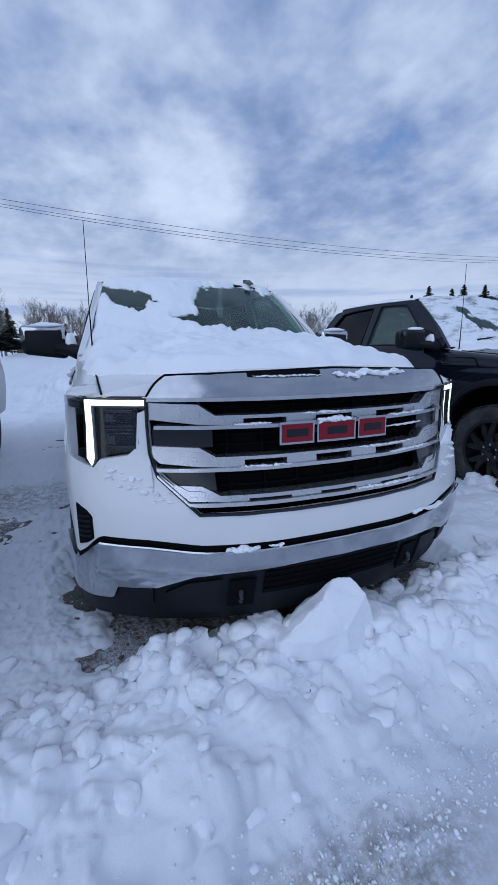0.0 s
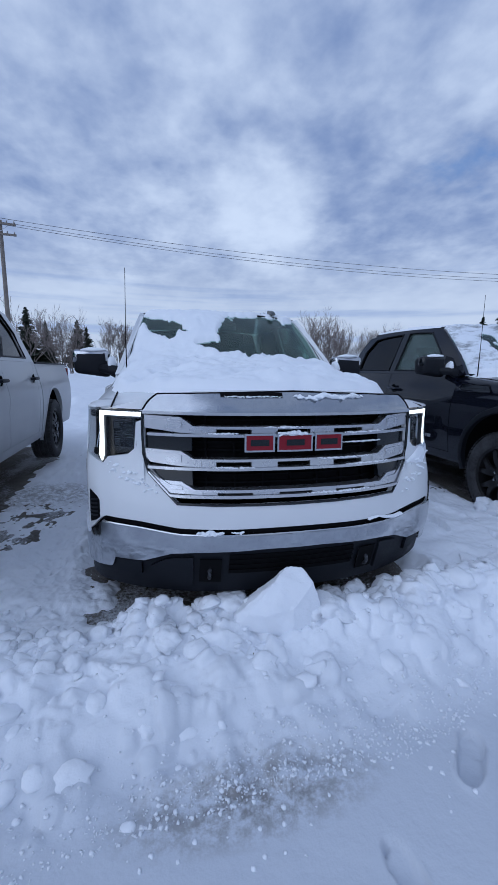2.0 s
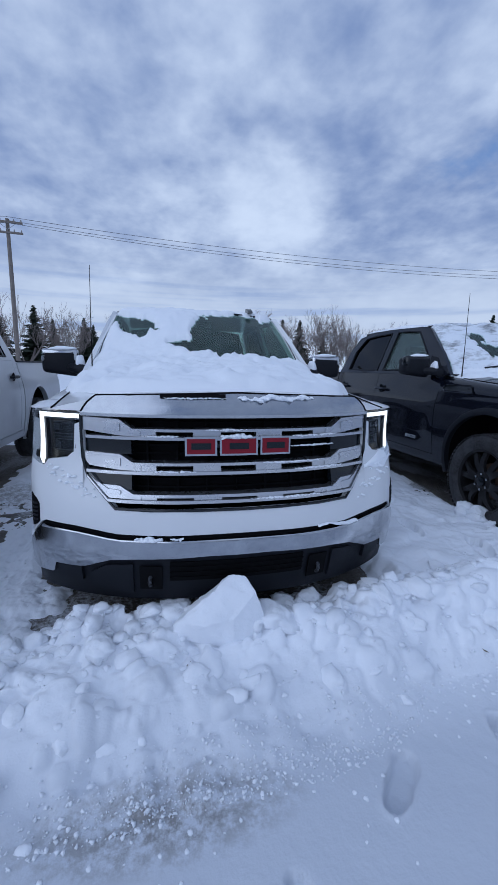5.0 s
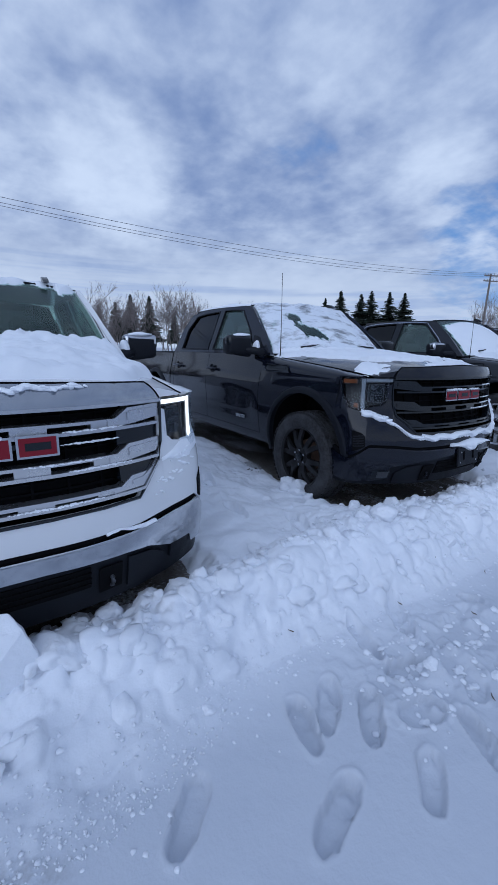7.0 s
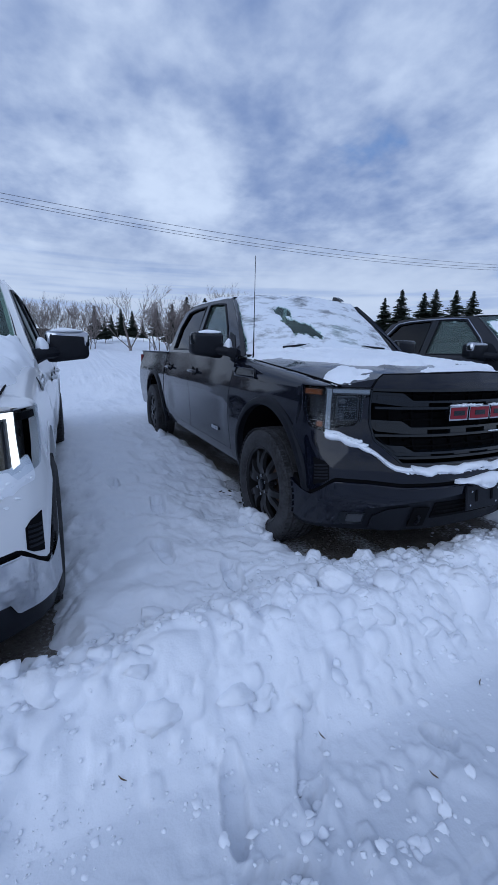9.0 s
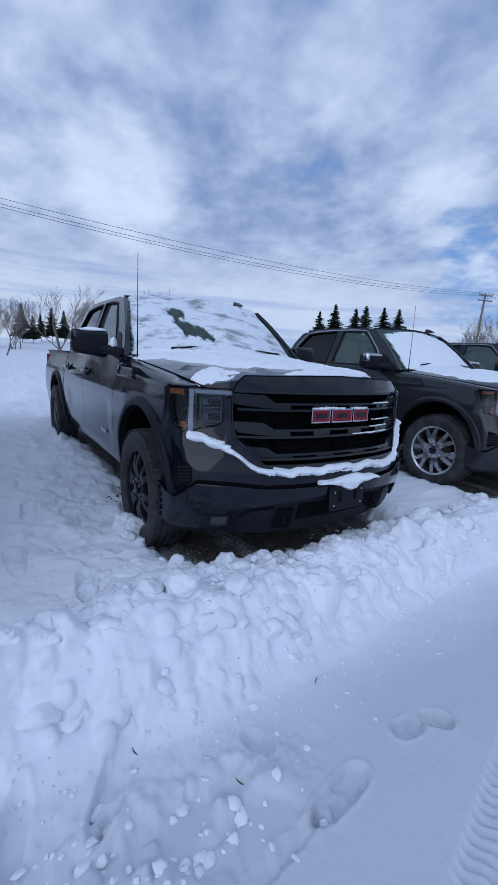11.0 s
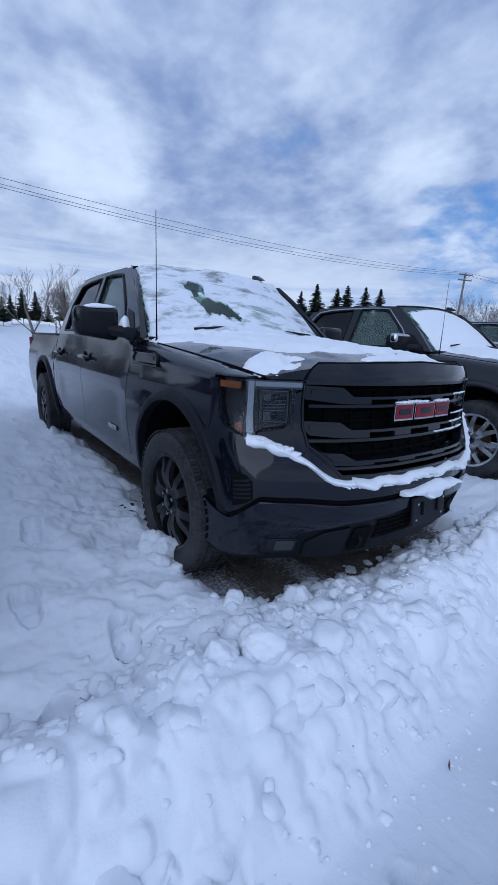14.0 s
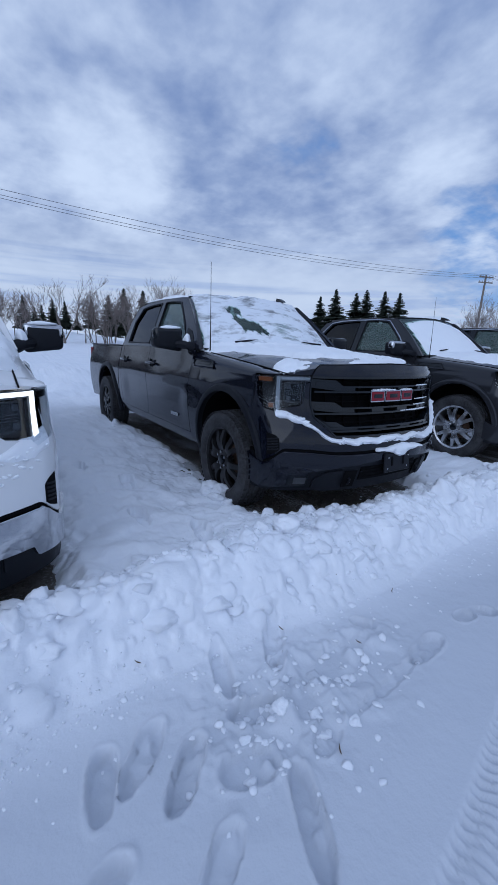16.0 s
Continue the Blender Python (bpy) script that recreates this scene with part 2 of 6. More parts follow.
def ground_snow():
    """Loose ploughed snow, greyer on the packed driving lane with its dimmer light painted in, and grit in patches."""
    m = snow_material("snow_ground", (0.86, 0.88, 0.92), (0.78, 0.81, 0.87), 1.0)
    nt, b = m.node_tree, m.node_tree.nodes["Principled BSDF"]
    loose = b.inputs["Base Color"].links[0].from_socket
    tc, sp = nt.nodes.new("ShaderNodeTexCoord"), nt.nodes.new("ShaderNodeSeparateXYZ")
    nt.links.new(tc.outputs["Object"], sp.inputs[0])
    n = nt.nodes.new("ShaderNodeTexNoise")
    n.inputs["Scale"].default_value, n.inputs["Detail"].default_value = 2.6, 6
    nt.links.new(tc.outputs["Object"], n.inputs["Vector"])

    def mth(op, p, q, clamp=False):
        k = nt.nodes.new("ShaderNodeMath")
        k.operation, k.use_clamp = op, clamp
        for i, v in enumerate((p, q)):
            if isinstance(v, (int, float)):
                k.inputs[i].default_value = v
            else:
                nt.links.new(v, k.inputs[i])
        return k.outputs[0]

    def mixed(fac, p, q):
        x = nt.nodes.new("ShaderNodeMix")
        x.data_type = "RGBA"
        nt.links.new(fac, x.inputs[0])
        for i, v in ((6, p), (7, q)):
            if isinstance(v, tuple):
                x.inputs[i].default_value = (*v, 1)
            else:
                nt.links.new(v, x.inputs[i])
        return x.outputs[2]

    def spot(cx, cy, r0, r1):
        d = mth("ADD", mth("POWER", mth("ABSOLUTE", mth("SUBTRACT", sp.outputs[0], cx), 0), 2), mth("POWER", mth("MULTIPLY", mth("ABSOLUTE", mth("SUBTRACT", sp.outputs[1], cy), 0), 3.2), 2))
        r = nt.nodes.new("ShaderNodeMapRange")
        nt.links.new(d, r.inputs[0])
        r.inputs[1].default_value, r.inputs[2].default_value, r.inputs[3].default_value, r.inputs[4].default_value = r0 * r0, r1 * r1, 1, 0
        return r.outputs[0]

    # packed lane snow, its grey also lowered for the weaker light on the flat
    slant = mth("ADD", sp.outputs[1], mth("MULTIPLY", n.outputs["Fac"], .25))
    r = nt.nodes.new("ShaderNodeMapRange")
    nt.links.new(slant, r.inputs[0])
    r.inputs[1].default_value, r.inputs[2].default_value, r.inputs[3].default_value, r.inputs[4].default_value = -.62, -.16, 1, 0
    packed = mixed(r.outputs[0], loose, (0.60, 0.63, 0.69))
    grit = nt.nodes.new("ShaderNodeTexNoise")
    grit.inputs["Scale"].default_value, grit.inputs["Detail"].default_value, grit.inputs["Roughness"].default_value = 19, 8, .75
    nt.links.new(tc.outputs["Object"], grit.inputs["Vector"])
    patch = mth("ADD", spot(-.38, -.78, .06, .52), mth("MULTIPLY", spot(-1.9, 2.6, .5, 1.6), .8))
    amount = mth("MULTIPLY", mth("MULTIPLY", mth("SUBTRACT", grit.outputs["Fac"], .42), 6.0, True), patch, True)
    dirty = mixed(mth("MULTIPLY", amount, .85), packed, (0.20, 0.19, 0.18))
    nt.links.new(dirty, b.inputs["Base Color"])
    return m


def frost_material():
    """A thin crust of blown snow on glass, see-through where it is thinnest."""
    m = snow_material("frost", (0.84, 0.87, 0.91), (0.72, 0.76, 0.83), 0.5)
    nt, b = m.node_tree, m.node_tree.nodes["Principled BSDF"]
    tc, mp, n, r = (nt.nodes.new("ShaderNode" + k) for k in ("TexCoord", "Mapping", "TexNoise", "MapRange"))
    nt.links.new(tc.outputs["Object"], mp.inputs[0])
    mp.inputs["Scale"].default_value, mp.inputs["Rotation"].default_value = (1.0, 2.6, 2.6), (0, 0, 0.25)
    n.inputs["Scale"].default_value, n.inputs["Detail"].default_value, n.inputs["Roughness"].default_value = 3.4, 9, 0.68
    nt.links.new(mp.outputs[0], n.inputs["Vector"])
    r.inputs[1].default_value, r.inputs[2].default_value, r.inputs[3].default_value = 0.36, 0.50, 0.35
    nt.links.new(n.outputs["Fac"], r.inputs[0])
    nt.links.new(r.outputs[0], b.inputs["Alpha"])
    return m


def dusted_gravel():
    """Dark frozen gravel with powder snow caught between the stones."""
    m = material("gravel", (0.060, 0.052, 0.045), 0.85, vary=0.9, scale=9, second=(0.17, 0.155, 0.14), bump=0.012, bump_scale=55)
    nt, b = m.node_tree, m.node_tree.nodes["Principled BSDF"]
    stones = b.inputs["Base Color"].links[0].from_socket
    tc, mp, wide, grain = (nt.nodes.new("ShaderNode" + k) for k in ("TexCoord", "Mapping", "TexNoise", "TexNoise"))
    nt.links.new(tc.outputs["Object"], mp.inputs[0])
    mp.inputs["Scale"].default_value = (1.6, 0.6, 1)
    nt.links.new(mp.outputs[0], wide.inputs["Vector"])
    nt.links.new(tc.outputs["Object"], grain.inputs["Vector"])
    wide.inputs["Scale"].default_value, wide.inputs["Detail"].default_value = 1.7, 6
    grain.inputs["Scale"].default_value, grain.inputs["Detail"].default_value = 48, 4
    add, r, x = nt.nodes.new("ShaderNodeMath"), nt.nodes.new("ShaderNodeMapRange"), nt.nodes.new("ShaderNodeMix")
    add.operation = "MULTIPLY_ADD"
    nt.links.new(grain.outputs["Fac"], add.inputs[0])
    add.inputs[1].default_value = 0.5
    nt.links.new(wide.outputs["Fac"], add.inputs[2])
    nt.links.new(add.outputs[0], r.inputs[0])
    r.inputs[1].default_value, r.inputs[2].default_value, r.inputs[4].default_value = 0.74, 0.92, 0.8
    x.data_type = "RGBA"
    nt.links.new(r.outputs[0], x.inputs[0])
    nt.links.new(stones, x.inputs[6])
    x.inputs[7].default_value = (0.62, 0.64, 0.68, 1)
    nt.links.new(x.outputs[2], b.inputs["Base Color"])
    return m


M = {
    "frost": frost_material(),
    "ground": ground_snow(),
    "snow": snow_material("snow", (0.86, 0.88, 0.92), (0.76, 0.79, 0.85), 1.0),
    "car_snow": snow_material("car_snow", (0.88, 0.90, 0.93), (0.82, 0.85, 0.90), 0.6),
    "gravel": dusted_gravel(),
    "stone": material("stone", (0.16, 0.14, 0.12), 0.8, vary=0.6, scale=20, bump=0.003, bump_scale=90),
    # white paint is mixed darker towards the bottom of the panels
    "white_paint": paint_film_tone("white_paint", (0.73, 0.74, 0.755), (0.42, 0.42, 0.43), 0.25, 0.0, 0.3, 1.0),
    "dirty_white_paint": paint_film_tone("dirty_white_paint", (0.58, 0.59, 0.61), (0.30, 0.30, 0.31), 0.4, 0.0, 0.8, 1.3),
    "dark_paint": paint_film_tone("dark_paint", (0.0035, 0.0045, 0.010), (0.20, 0.21, 0.24), 0.25, 0.0, 0.05, 1.3, 0.15, 0.85),
    "grey_paint": paint_film_tone("grey_paint", (0.022, 0.023, 0.028), (0.22, 0.22, 0.24), 0.28, 0.2, 0.26, 1.2, 0.3, 0.8),
    "chrome": material("chrome", (0.58, 0.59, 0.61), 0.12, 1.0, vary=0.45, scale=5, second=(0.34, 0.35, 0.38)),
    "lip_chrome": material("lip_chrome", (0.38, 0.40, 0.44), 0.20, 1.0, vary=0.5, scale=5, second=(0.30, 0.315, 0.35)),
    "satin": material("satin_silver", (0.52, 0.53, 0.56), 0.27, 0.92, vary=0.3, scale=7, second=(0.40, 0.41, 0.44), bump=0.0005, bump_scale=220),
    "gloss_black": material("gloss_black", (0.005, 0.007, 0.010), 0.16, vary=0.3, scale=6, second=(0.009, 0.012, 0.016), spec=0.5),
    "black_plastic": material("black_plastic", (0.008, 0.009, 0.013), 0.45, vary=0.5, scale=9, second=(0.014, 0.016, 0.021), bump=0.0006, bump_scale=260, spec=0.18),
    "matt_black": material("matt_black", (0.004, 0.004, 0.005), 0.8, spec=0.1),
    "frozen_dirt": material("frozen_dirt", (0.045, 0.038, 0.032), 0.9, vary=0.7, scale=25, bump=0.003, bump_scale=80),
    "rubber": material("tyre_rubber", (0.015, 0.015, 0.016), 0.6, vary=0.75, scale=7, second=(0.075, 0.075, 0.08), bump=0.0008, bump_scale=150, spec=0.2),
    "black_rim": material("black_rim", (0.007, 0.007, 0.008), 0.35, 0.0, vary=0.4, scale=9, second=(0.03, 0.03, 0.032), spec=0.3),
    "silver_rim": material("silver_rim", (0.50, 0.51, 0.53), 0.28, 0.9, vary=0.4, scale=9, second=(0.30, 0.30, 0.31)),
    "windscreen": glass("windscreen", (0.55, 0.68, 0.63), pale_mix=0.06),
    "side_glass": glass("side_glass", (0.72, 0.80, 0.76), pale_mix=0.11),
    "privacy_glass": glass("privacy_glass", (0.05, 0.055, 0.055)),
    "lens": glass("lens", (0.88, 0.90, 0.92), 0.03, gloss=0.35),
    "lamp_dark": material("lamp_housing", (0.010, 0.0105, 0.012), 0.3, 0.0, vary=0.3, scale=14),
    "lamp_metal": material("lamp_reflector", (0.06, 0.063, 0.07), 0.3, 0.4),
    "drl_on": material("lit_light_bar", (0.9, 0.9, 0.9), 0.3, emit=((1.0, 0.90, 0.74), 3.0)),
    "drl_off": material("unlit_light_bar", (0.30, 0.32, 0.345), 0.25, vary=0.3, scale=14),
    "amber": material("amber_lens", (0.22, 0.062, 0.012), 0.3, vary=0.3, scale=20),
    "red_lens": material("red_lens", (0.16, 0.008, 0.010), 0.2, coat=0.6),
    "emblem_red": material("emblem_red", (0.20, 0.007, 0.018), 0.4, vary=0.3, scale=14, second=(0.15, 0.008, 0.016), coat=0.05, spec=0.3),
    "fabric": material("seat_fabric", (0.03, 0.03, 0.032), 0.85, vary=0.4, scale=12),
    "rust": material("rusty_steel", (0.10, 0.06, 0.04), 0.8, vary=0.7, scale=10),
    "bark": material("bark", (0.19, 0.165, 0.15), 0.9, vary=0.6, scale=3),
    "twig": material("twig_bark", (0.30, 0.255, 0.235), 0.9, vary=0.5, scale=1.2, second=(0.17, 0.145, 0.13)),
    "needle": material("spruce_needles", (0.022, 0.036, 0.024), 0.8, vary=0.8, scale=0.9, second=(0.055, 0.065, 0.045)),
    "pole_wood": material("pole_wood", (0.20, 0.175, 0.155), 0.85, vary=0.6, scale=2.5),
    "barn_board": material("barn_board", (0.075, 0.060, 0.052), 0.85, vary=0.6, scale=2.0),
    "wire": material("wire", (0.10, 0.10, 0.11), 0.6),
    "ceramic": material("insulator", (0.25, 0.24, 0.24), 0.3),
    "leaf": material("dead_leaf", (0.09, 0.055, 0.03), 0.8, vary=0.5, scale=30),
}

# ---- geometry helpers ----
def lattice(ix, iy, seed):
    h = (ix.astype(np.int64) * 374761393 + iy.astype(np.int64) * 668265263 + seed * 974634541) & 0xFFFFFFFF
    h = ((h ^ (h >> 13)) * 1274126177) & 0xFFFFFFFF
    return ((h ^ (h >> 16)) & 0xFFFF) / 65535.0


def vnoise(x, y, seed=0):
    """Smooth noise in -1..1 on arrays."""
    x, y = np.asarray(x, float), np.asarray(y, float)
    ix, iy = np.floor(x), np.floor(y)
    fx, fy = x - ix, y - iy
    fx, fy = fx * fx * fx * (fx * (fx * 6 - 15) + 10), fy * fy * fy * (fy * (fy * 6 - 15) + 10)
    a, b = lattice(ix, iy, seed), lattice(ix + 1, iy, seed)
    c, d = lattice(ix, iy + 1, seed), lattice(ix + 1, iy + 1, seed)
    return 2 * ((a * (1 - fx) + b * fx) * (1 - fy) + (c * (1 - fx) + d * fx) * fy) - 1


def fbm(x, y, seed=0, octaves=4, gain=0.5):
    total, amp = 0.0, 1.0
    for k in range(octaves):
        ca, sa = math.cos(0.7 * k), math.sin(0.7 * k)
        total = total + amp * vnoise((x * ca - y * sa) * 2**k + 17.3 * k, (x * sa + y * ca) * 2**k - 9.1 * k, seed + k)
        amp *= gain
    return total


def sstep(v, lo, hi):
    if isinstance(v, (int, float)):
        t = min(1.0, max(0.0, (v - lo) / (hi - lo)))
        return t * t * (3 - 2 * t)
    t = np.clip((np.asarray(v, float) - lo) / (hi - lo), 0, 1)
    return t * t * (3 - 2 * t)


def curve(xs, ys):
    """Monotone cubic through the given points."""
    xs, ys = np.array(xs, float), np.array(ys, float)
    h, d = np.diff(xs), np.diff(ys) / np.diff(xs)
    m = np.zeros(len(xs))
    m[0], m[-1] = d[0], d[-1]
    for i in range(1, len(xs) - 1):
        if d[i - 1] * d[i] > 0:
            m[i] = 2 / (1 / d[i - 1] + 1 / d[i])

    def f(x):
        if table and isinstance(x, (int, float)):
            p = min(1.0, max(0.0, (x - lo) / (hi - lo))) * 2000
            k = min(int(p), 1999)
            return table[k] + (table[k + 1] - table[k]) * (p - k)
        x = np.clip(np.asarray(x, float), xs[0], xs[-1])
        i = np.clip(np.searchsorted(xs, x, side="right") - 1, 0, len(xs) - 2)
        t = (x - xs[i]) / h[i]
        return (1 + 2 * t) * (1 - t) ** 2 * ys[i] + t * (1 - t) ** 2 * h[i] * m[i] + t * t * (3 - 2 * t) * ys[i + 1] + t * t * (t - 1) * h[i] * m[i + 1]

    lo, hi, table = float(xs[0]), float(xs[-1]), []
    table = f(np.linspace(lo, hi, 2001)).tolist()
    return f


def line(xs, ys):
    """Broken line in the distance from the middle."""
    def f(x):
        x = abs(x)
        if x <= xs[0]:
            return ys[0]
        for k in range(1, len(xs)):
            if x <= xs[k]:
                return ys[k - 1] + (ys[k] - ys[k - 1]) * (x - xs[k - 1]) / (xs[k] - xs[k - 1])
        return ys[-1]

    return f


def slab(outer, inner):
    """Closed shell between two grids of points of the same shape (n, m, 3)."""
    outer, inner = np.asarray(outer, float), np.asarray(inner, float)
    n, m = outer.shape[:2]
    v = np.concatenate([outer.reshape(-1, 3), inner.reshape(-1, 3)])
    o, f = n * m, []
    for i in range(n - 1):
        for j in range(m - 1):
            a = i * m + j
            f.append((a, a + 1, a + m + 1, a + m))
            f.append((o + a, o + a + m, o + a + m + 1, o + a + 1))
    ring = [(0, j) for j in range(m)] + [(i, m - 1) for i in range(1, n)] + [(n - 1, j) for j in range(m - 2, -1, -1)] + [(i, 0) for i in range(n - 2, 0, -1)]
    for (i, j), (k, l) in zip(ring, ring[1:] + ring[:1]):
        f.append((i * m + j, o + i * m + j, o + k * m + l, k * m + l))
    return v, f


def sheet(grid):
    grid = np.asarray(grid, float)
    n, m = grid.shape[:2]
    a = (np.arange(n - 1)[:, None] * m + np.arange(m - 1)[None]).ravel()
    return grid.reshape(-1, 3), np.stack([a, a + 1, a + m + 1, a + m], 1).tolist()


def merge(*pieces):
    vs, fs, o = [], [], 0
    for v, f in pieces:
        vs.append(np.asarray(v, float))
        fs += [tuple(i + o for i in face) for face in f]
        o += len(v)
    return np.concatenate(vs), fs


def shifted(g, m):
    m = np.array(m)
    return np.asarray(g[0], float) @ m[:3, :3].T + m[:3, 3], g[1]


def mirrored(g):
    v = np.array(g[0], float)
    v[:, 0] *= -1
    return v, [tuple(reversed(f)) for f in g[1]]


def box(sx, sy, sz, at=(0, 0, 0), bevel=0.0, seg=2):
    bm = bmesh.new()
    bmesh.ops.create_cube(bm, size=1)
    for v in bm.verts:
        v.co = Vector((v.co.x * sx, v.co.y * sy, v.co.z * sz))
    if bevel:
        bmesh.ops.bevel(bm, geom=bm.edges[:], offset=bevel, segments=seg, profile=0.5, affect="EDGES")
    bm.verts.index_update()
    out = np.array([v.co[:] for v in bm.verts]) + np.array(at), [tuple(v.index for v in f.verts) for f in bm.faces]
    bm.free()
    return out


def revolve(profile, n=32, axis="x", a0=0.0, a1=2 * math.pi):
    """Turn a profile of (along, radius) about an axis; full turns close up."""
    full = abs(a1 - a0) > 6.28
    k = n if full else n + 1
    v = []
    for i in range(k):
        a = a0 + (a1 - a0) * i / n
        for p, r in profile:
            c = (p, r * math.cos(a), r * math.sin(a))
            v.append(c if axis == "x" else (c[1], c[2], c[0]) if axis == "z" else (c[2], c[0], c[1]))
    m, f = len(profile), []
    for i in range(n):
        for j in range(m - 1):
            a, b = i * m + j, ((i + 1) % k) * m + j
            f.append((a, b, b + 1, a + 1))
    return np.array(v), f


def tube(points, radius, n=8, closed=False):
    pts = [Vector(p) for p in points]
    rad = radius if hasattr(radius, "__len__") else [radius] * len(pts)
    v, f = [], []
    up = Vector((0, 0, 1))
    for i, p in enumerate(pts):
        a = pts[i - 1] if i or closed else pts[0]
        b = pts[(i + 1) % len(pts)] if i < len(pts) - 1 or closed else pts[-1]
        t = (b - a).normalized()
        s = t.cross(up if abs(t.z) < 0.95 else Vector((1, 0, 0))).normalized()
        w = s.cross(t)
        for k in range(n):
            ang = 2 * math.pi * k / n
            v.append(tuple(p + (s * math.cos(ang) + w * math.sin(ang)) * rad[i]))
    for i in range(len(pts) if closed else len(pts) - 1):
        for k in range(n):
            a, b = i * n, ((i + 1) % len(pts)) * n
            f.append((a + k, a + (k + 1) % n, b + (k + 1) % n, b + k))
    if not closed:
        f += [tuple(range(n - 1, -1, -1)), tuple((len(pts) - 1) * n + k for k in range(n))]
    return np.array(v), f


def plate(loops, place, thick):
    """A flat piece with holes: loops of (a, b), the first the outline; place(a, b, depth) gives the point."""
    from mathutils.geometry import tessellate_polygon
    flat = [p for loop in loops for p in loop]
    tris = tessellate_polygon([[Vector((a, b, 0)) for a, b in loop] for loop in loops])
    v = [place(a, b, 0) for a, b in flat] + [place(a, b, thick) for a, b in flat]
    n, f, o = len(flat), [], 0
    for t in tris:
        f.append(tuple(t))
        f.append(tuple(n + i for i in reversed(t)))
    for loop in loops:
        k = len(loop)
        for i in range(k):
            a, b = o + i, o + (i + 1) % k
            f.append((a, b, n + b, n + a))
        o += k
    return np.array(v), f


def rock(size, seed, flat=0.75, sub=1, rough=0.05, points=12):
    """An angular clod: the hull of a few random points, edges worn."""
    r = random.Random(seed)
    bm = bmesh.new()
    for _ in range(points):
        d = Vector((r.gauss(0, 1), r.gauss(0, 1), r.gauss(0, 1))).normalized() * r.uniform(.8, 1.1)
        bm.verts.new(d)
    bmesh.ops.convex_hull(bm, input=bm.verts[:])
    bmesh.ops.delete(bm, geom=[v for v in bm.verts if not v.link_faces], context="VERTS")
    if sub:
        bmesh.ops.bevel(bm, geom=bm.edges[:], offset=.16, segments=1 if sub == 1 else 2, profile=.6, affect="EDGES", clamp_overlap=True)
        bmesh.ops.triangulate(bm, faces=bm.faces[:])
    if sub > 1:
        bmesh.ops.subdivide_edges(bm, edges=bm.edges[:], cuts=1 if sub == 2 else 2, use_grid_fill=True)
        for _ in range(2):
            bmesh.ops.smooth_vert(bm, verts=bm.verts[:], factor=.35, use_axis_x=True, use_axis_y=True, use_axis_z=True)
    off = Vector((r.uniform(0, 50), r.uniform(0, 50), r.uniform(0, 50)))
    for v in bm.verts:
        p = v.co * (1 + rough * noise.noise(v.co * 2.3 + off) + rough * .6 * noise.noise(v.co * 6.1 + off))
        v.co = Vector((p.x * size, p.y * size, p.z * size * flat))
    bm.verts.index_update()
    out = np.array([v.co[:] for v in bm.verts]), [tuple(v.index for v in f.verts) for f in bm.faces]
    bm.free()
    return out


def clod(size, seed, flat=0.75, level=3, rough=0.10):
    """A soft broken lump: a ball cut by a few planes, its edges rounded and its skin uneven."""
    r = random.Random(seed)
    bm = bmesh.new()
    bmesh.ops.create_icosphere(bm, subdivisions=level, radius=1.0)
    bm.verts.index_update()
    d = np.array([v.co[:] for v in bm.verts])
    f = [tuple(v.index for v in q.verts) for q in bm.faces]
    bm.free()
    total = np.full(len(d), (1 / 1.22) ** 14)
    for _ in range(9):
        n = np.array(Vector((r.gauss(0, 1), r.gauss(0, 1), r.gauss(0, 1))).normalized())
        total = total + (np.maximum(d @ n, 0) / r.uniform(.66, 1.0)) ** 14
    k = total ** (-1 / 14)
    off = Vector((r.uniform(0, 50), r.uniform(0, 50), r.uniform(0, 50)))
    k = k * np.array([1 + rough * noise.noise(Vector(p) * 2.1 + off) + rough * .8 * noise.noise(Vector(p) * 5.3 + off) + rough * .4 * noise.noise(Vector(p) * 11 + off) for p in d.tolist()])
    return d * k[:, None] * np.array((size, size, size * flat)), f


def mesh_of(name, g, mat, sharp=35):
    me = bpy.data.meshes.new(name)
    me.from_pydata([tuple(p) for p in np.asarray(g[0]).tolist()], [], g[1])
    me.validate()
    bm = bmesh.new()
    bm.from_mesh(me)
    bmesh.ops.recalc_face_normals(bm, faces=bm.faces[:])
    bm.to_mesh(me)
    bm.free()
    me.materials.append(mat)
    me.polygons.foreach_set("use_smooth", [True] * len(me.polygons))
    me.set_sharp_from_angle(angle=radians(sharp))
    return me


def part(name, g, mat, parent, label="", sharp=35):
    ob = new(name, mesh_of(name, g, mat, sharp))
    ob.parent = parent
    return tagged(ob, label) if label else ob


def thing(name, m, label, category, group=""):
    ob = new(name)
    ob.matrix_basis, ob.empty_display_size = m, 0.2
    return tagged(ob, label, category, group)


def solid(name, g, mat, m, label, category, group="", kind="", sharp=35):
    ob = new(name, mesh_of(name, g, mat, sharp))
    ob.matrix_basis = m
    return tagged(ob, label, category, group, kind)

# ---- pickup trucks ----
# Truck space: x across, y back from the grille, z up from the tyres' footing.
PLAN = curve([0, .25, .5, .72, .85, .955, 1.0], [-.012, 0, .05, .142, .21, .29, .36])
WRAP = curve([.36, .42, .50, .62], [1.0, 1.018, 1.028, 1.032])
RAKE = curve([.2, .35, .5, .6, .75, .85, 1.0, 1.13, 1.26], [.0, -.05, -.085, -.085, -.06, -.02, 0, 0, .055])
ARCH_Y, ARCH_Y2, ARCH_Z, ARCH_R = 0.88, 4.625, 0.455, 0.515
BELT = 1.29


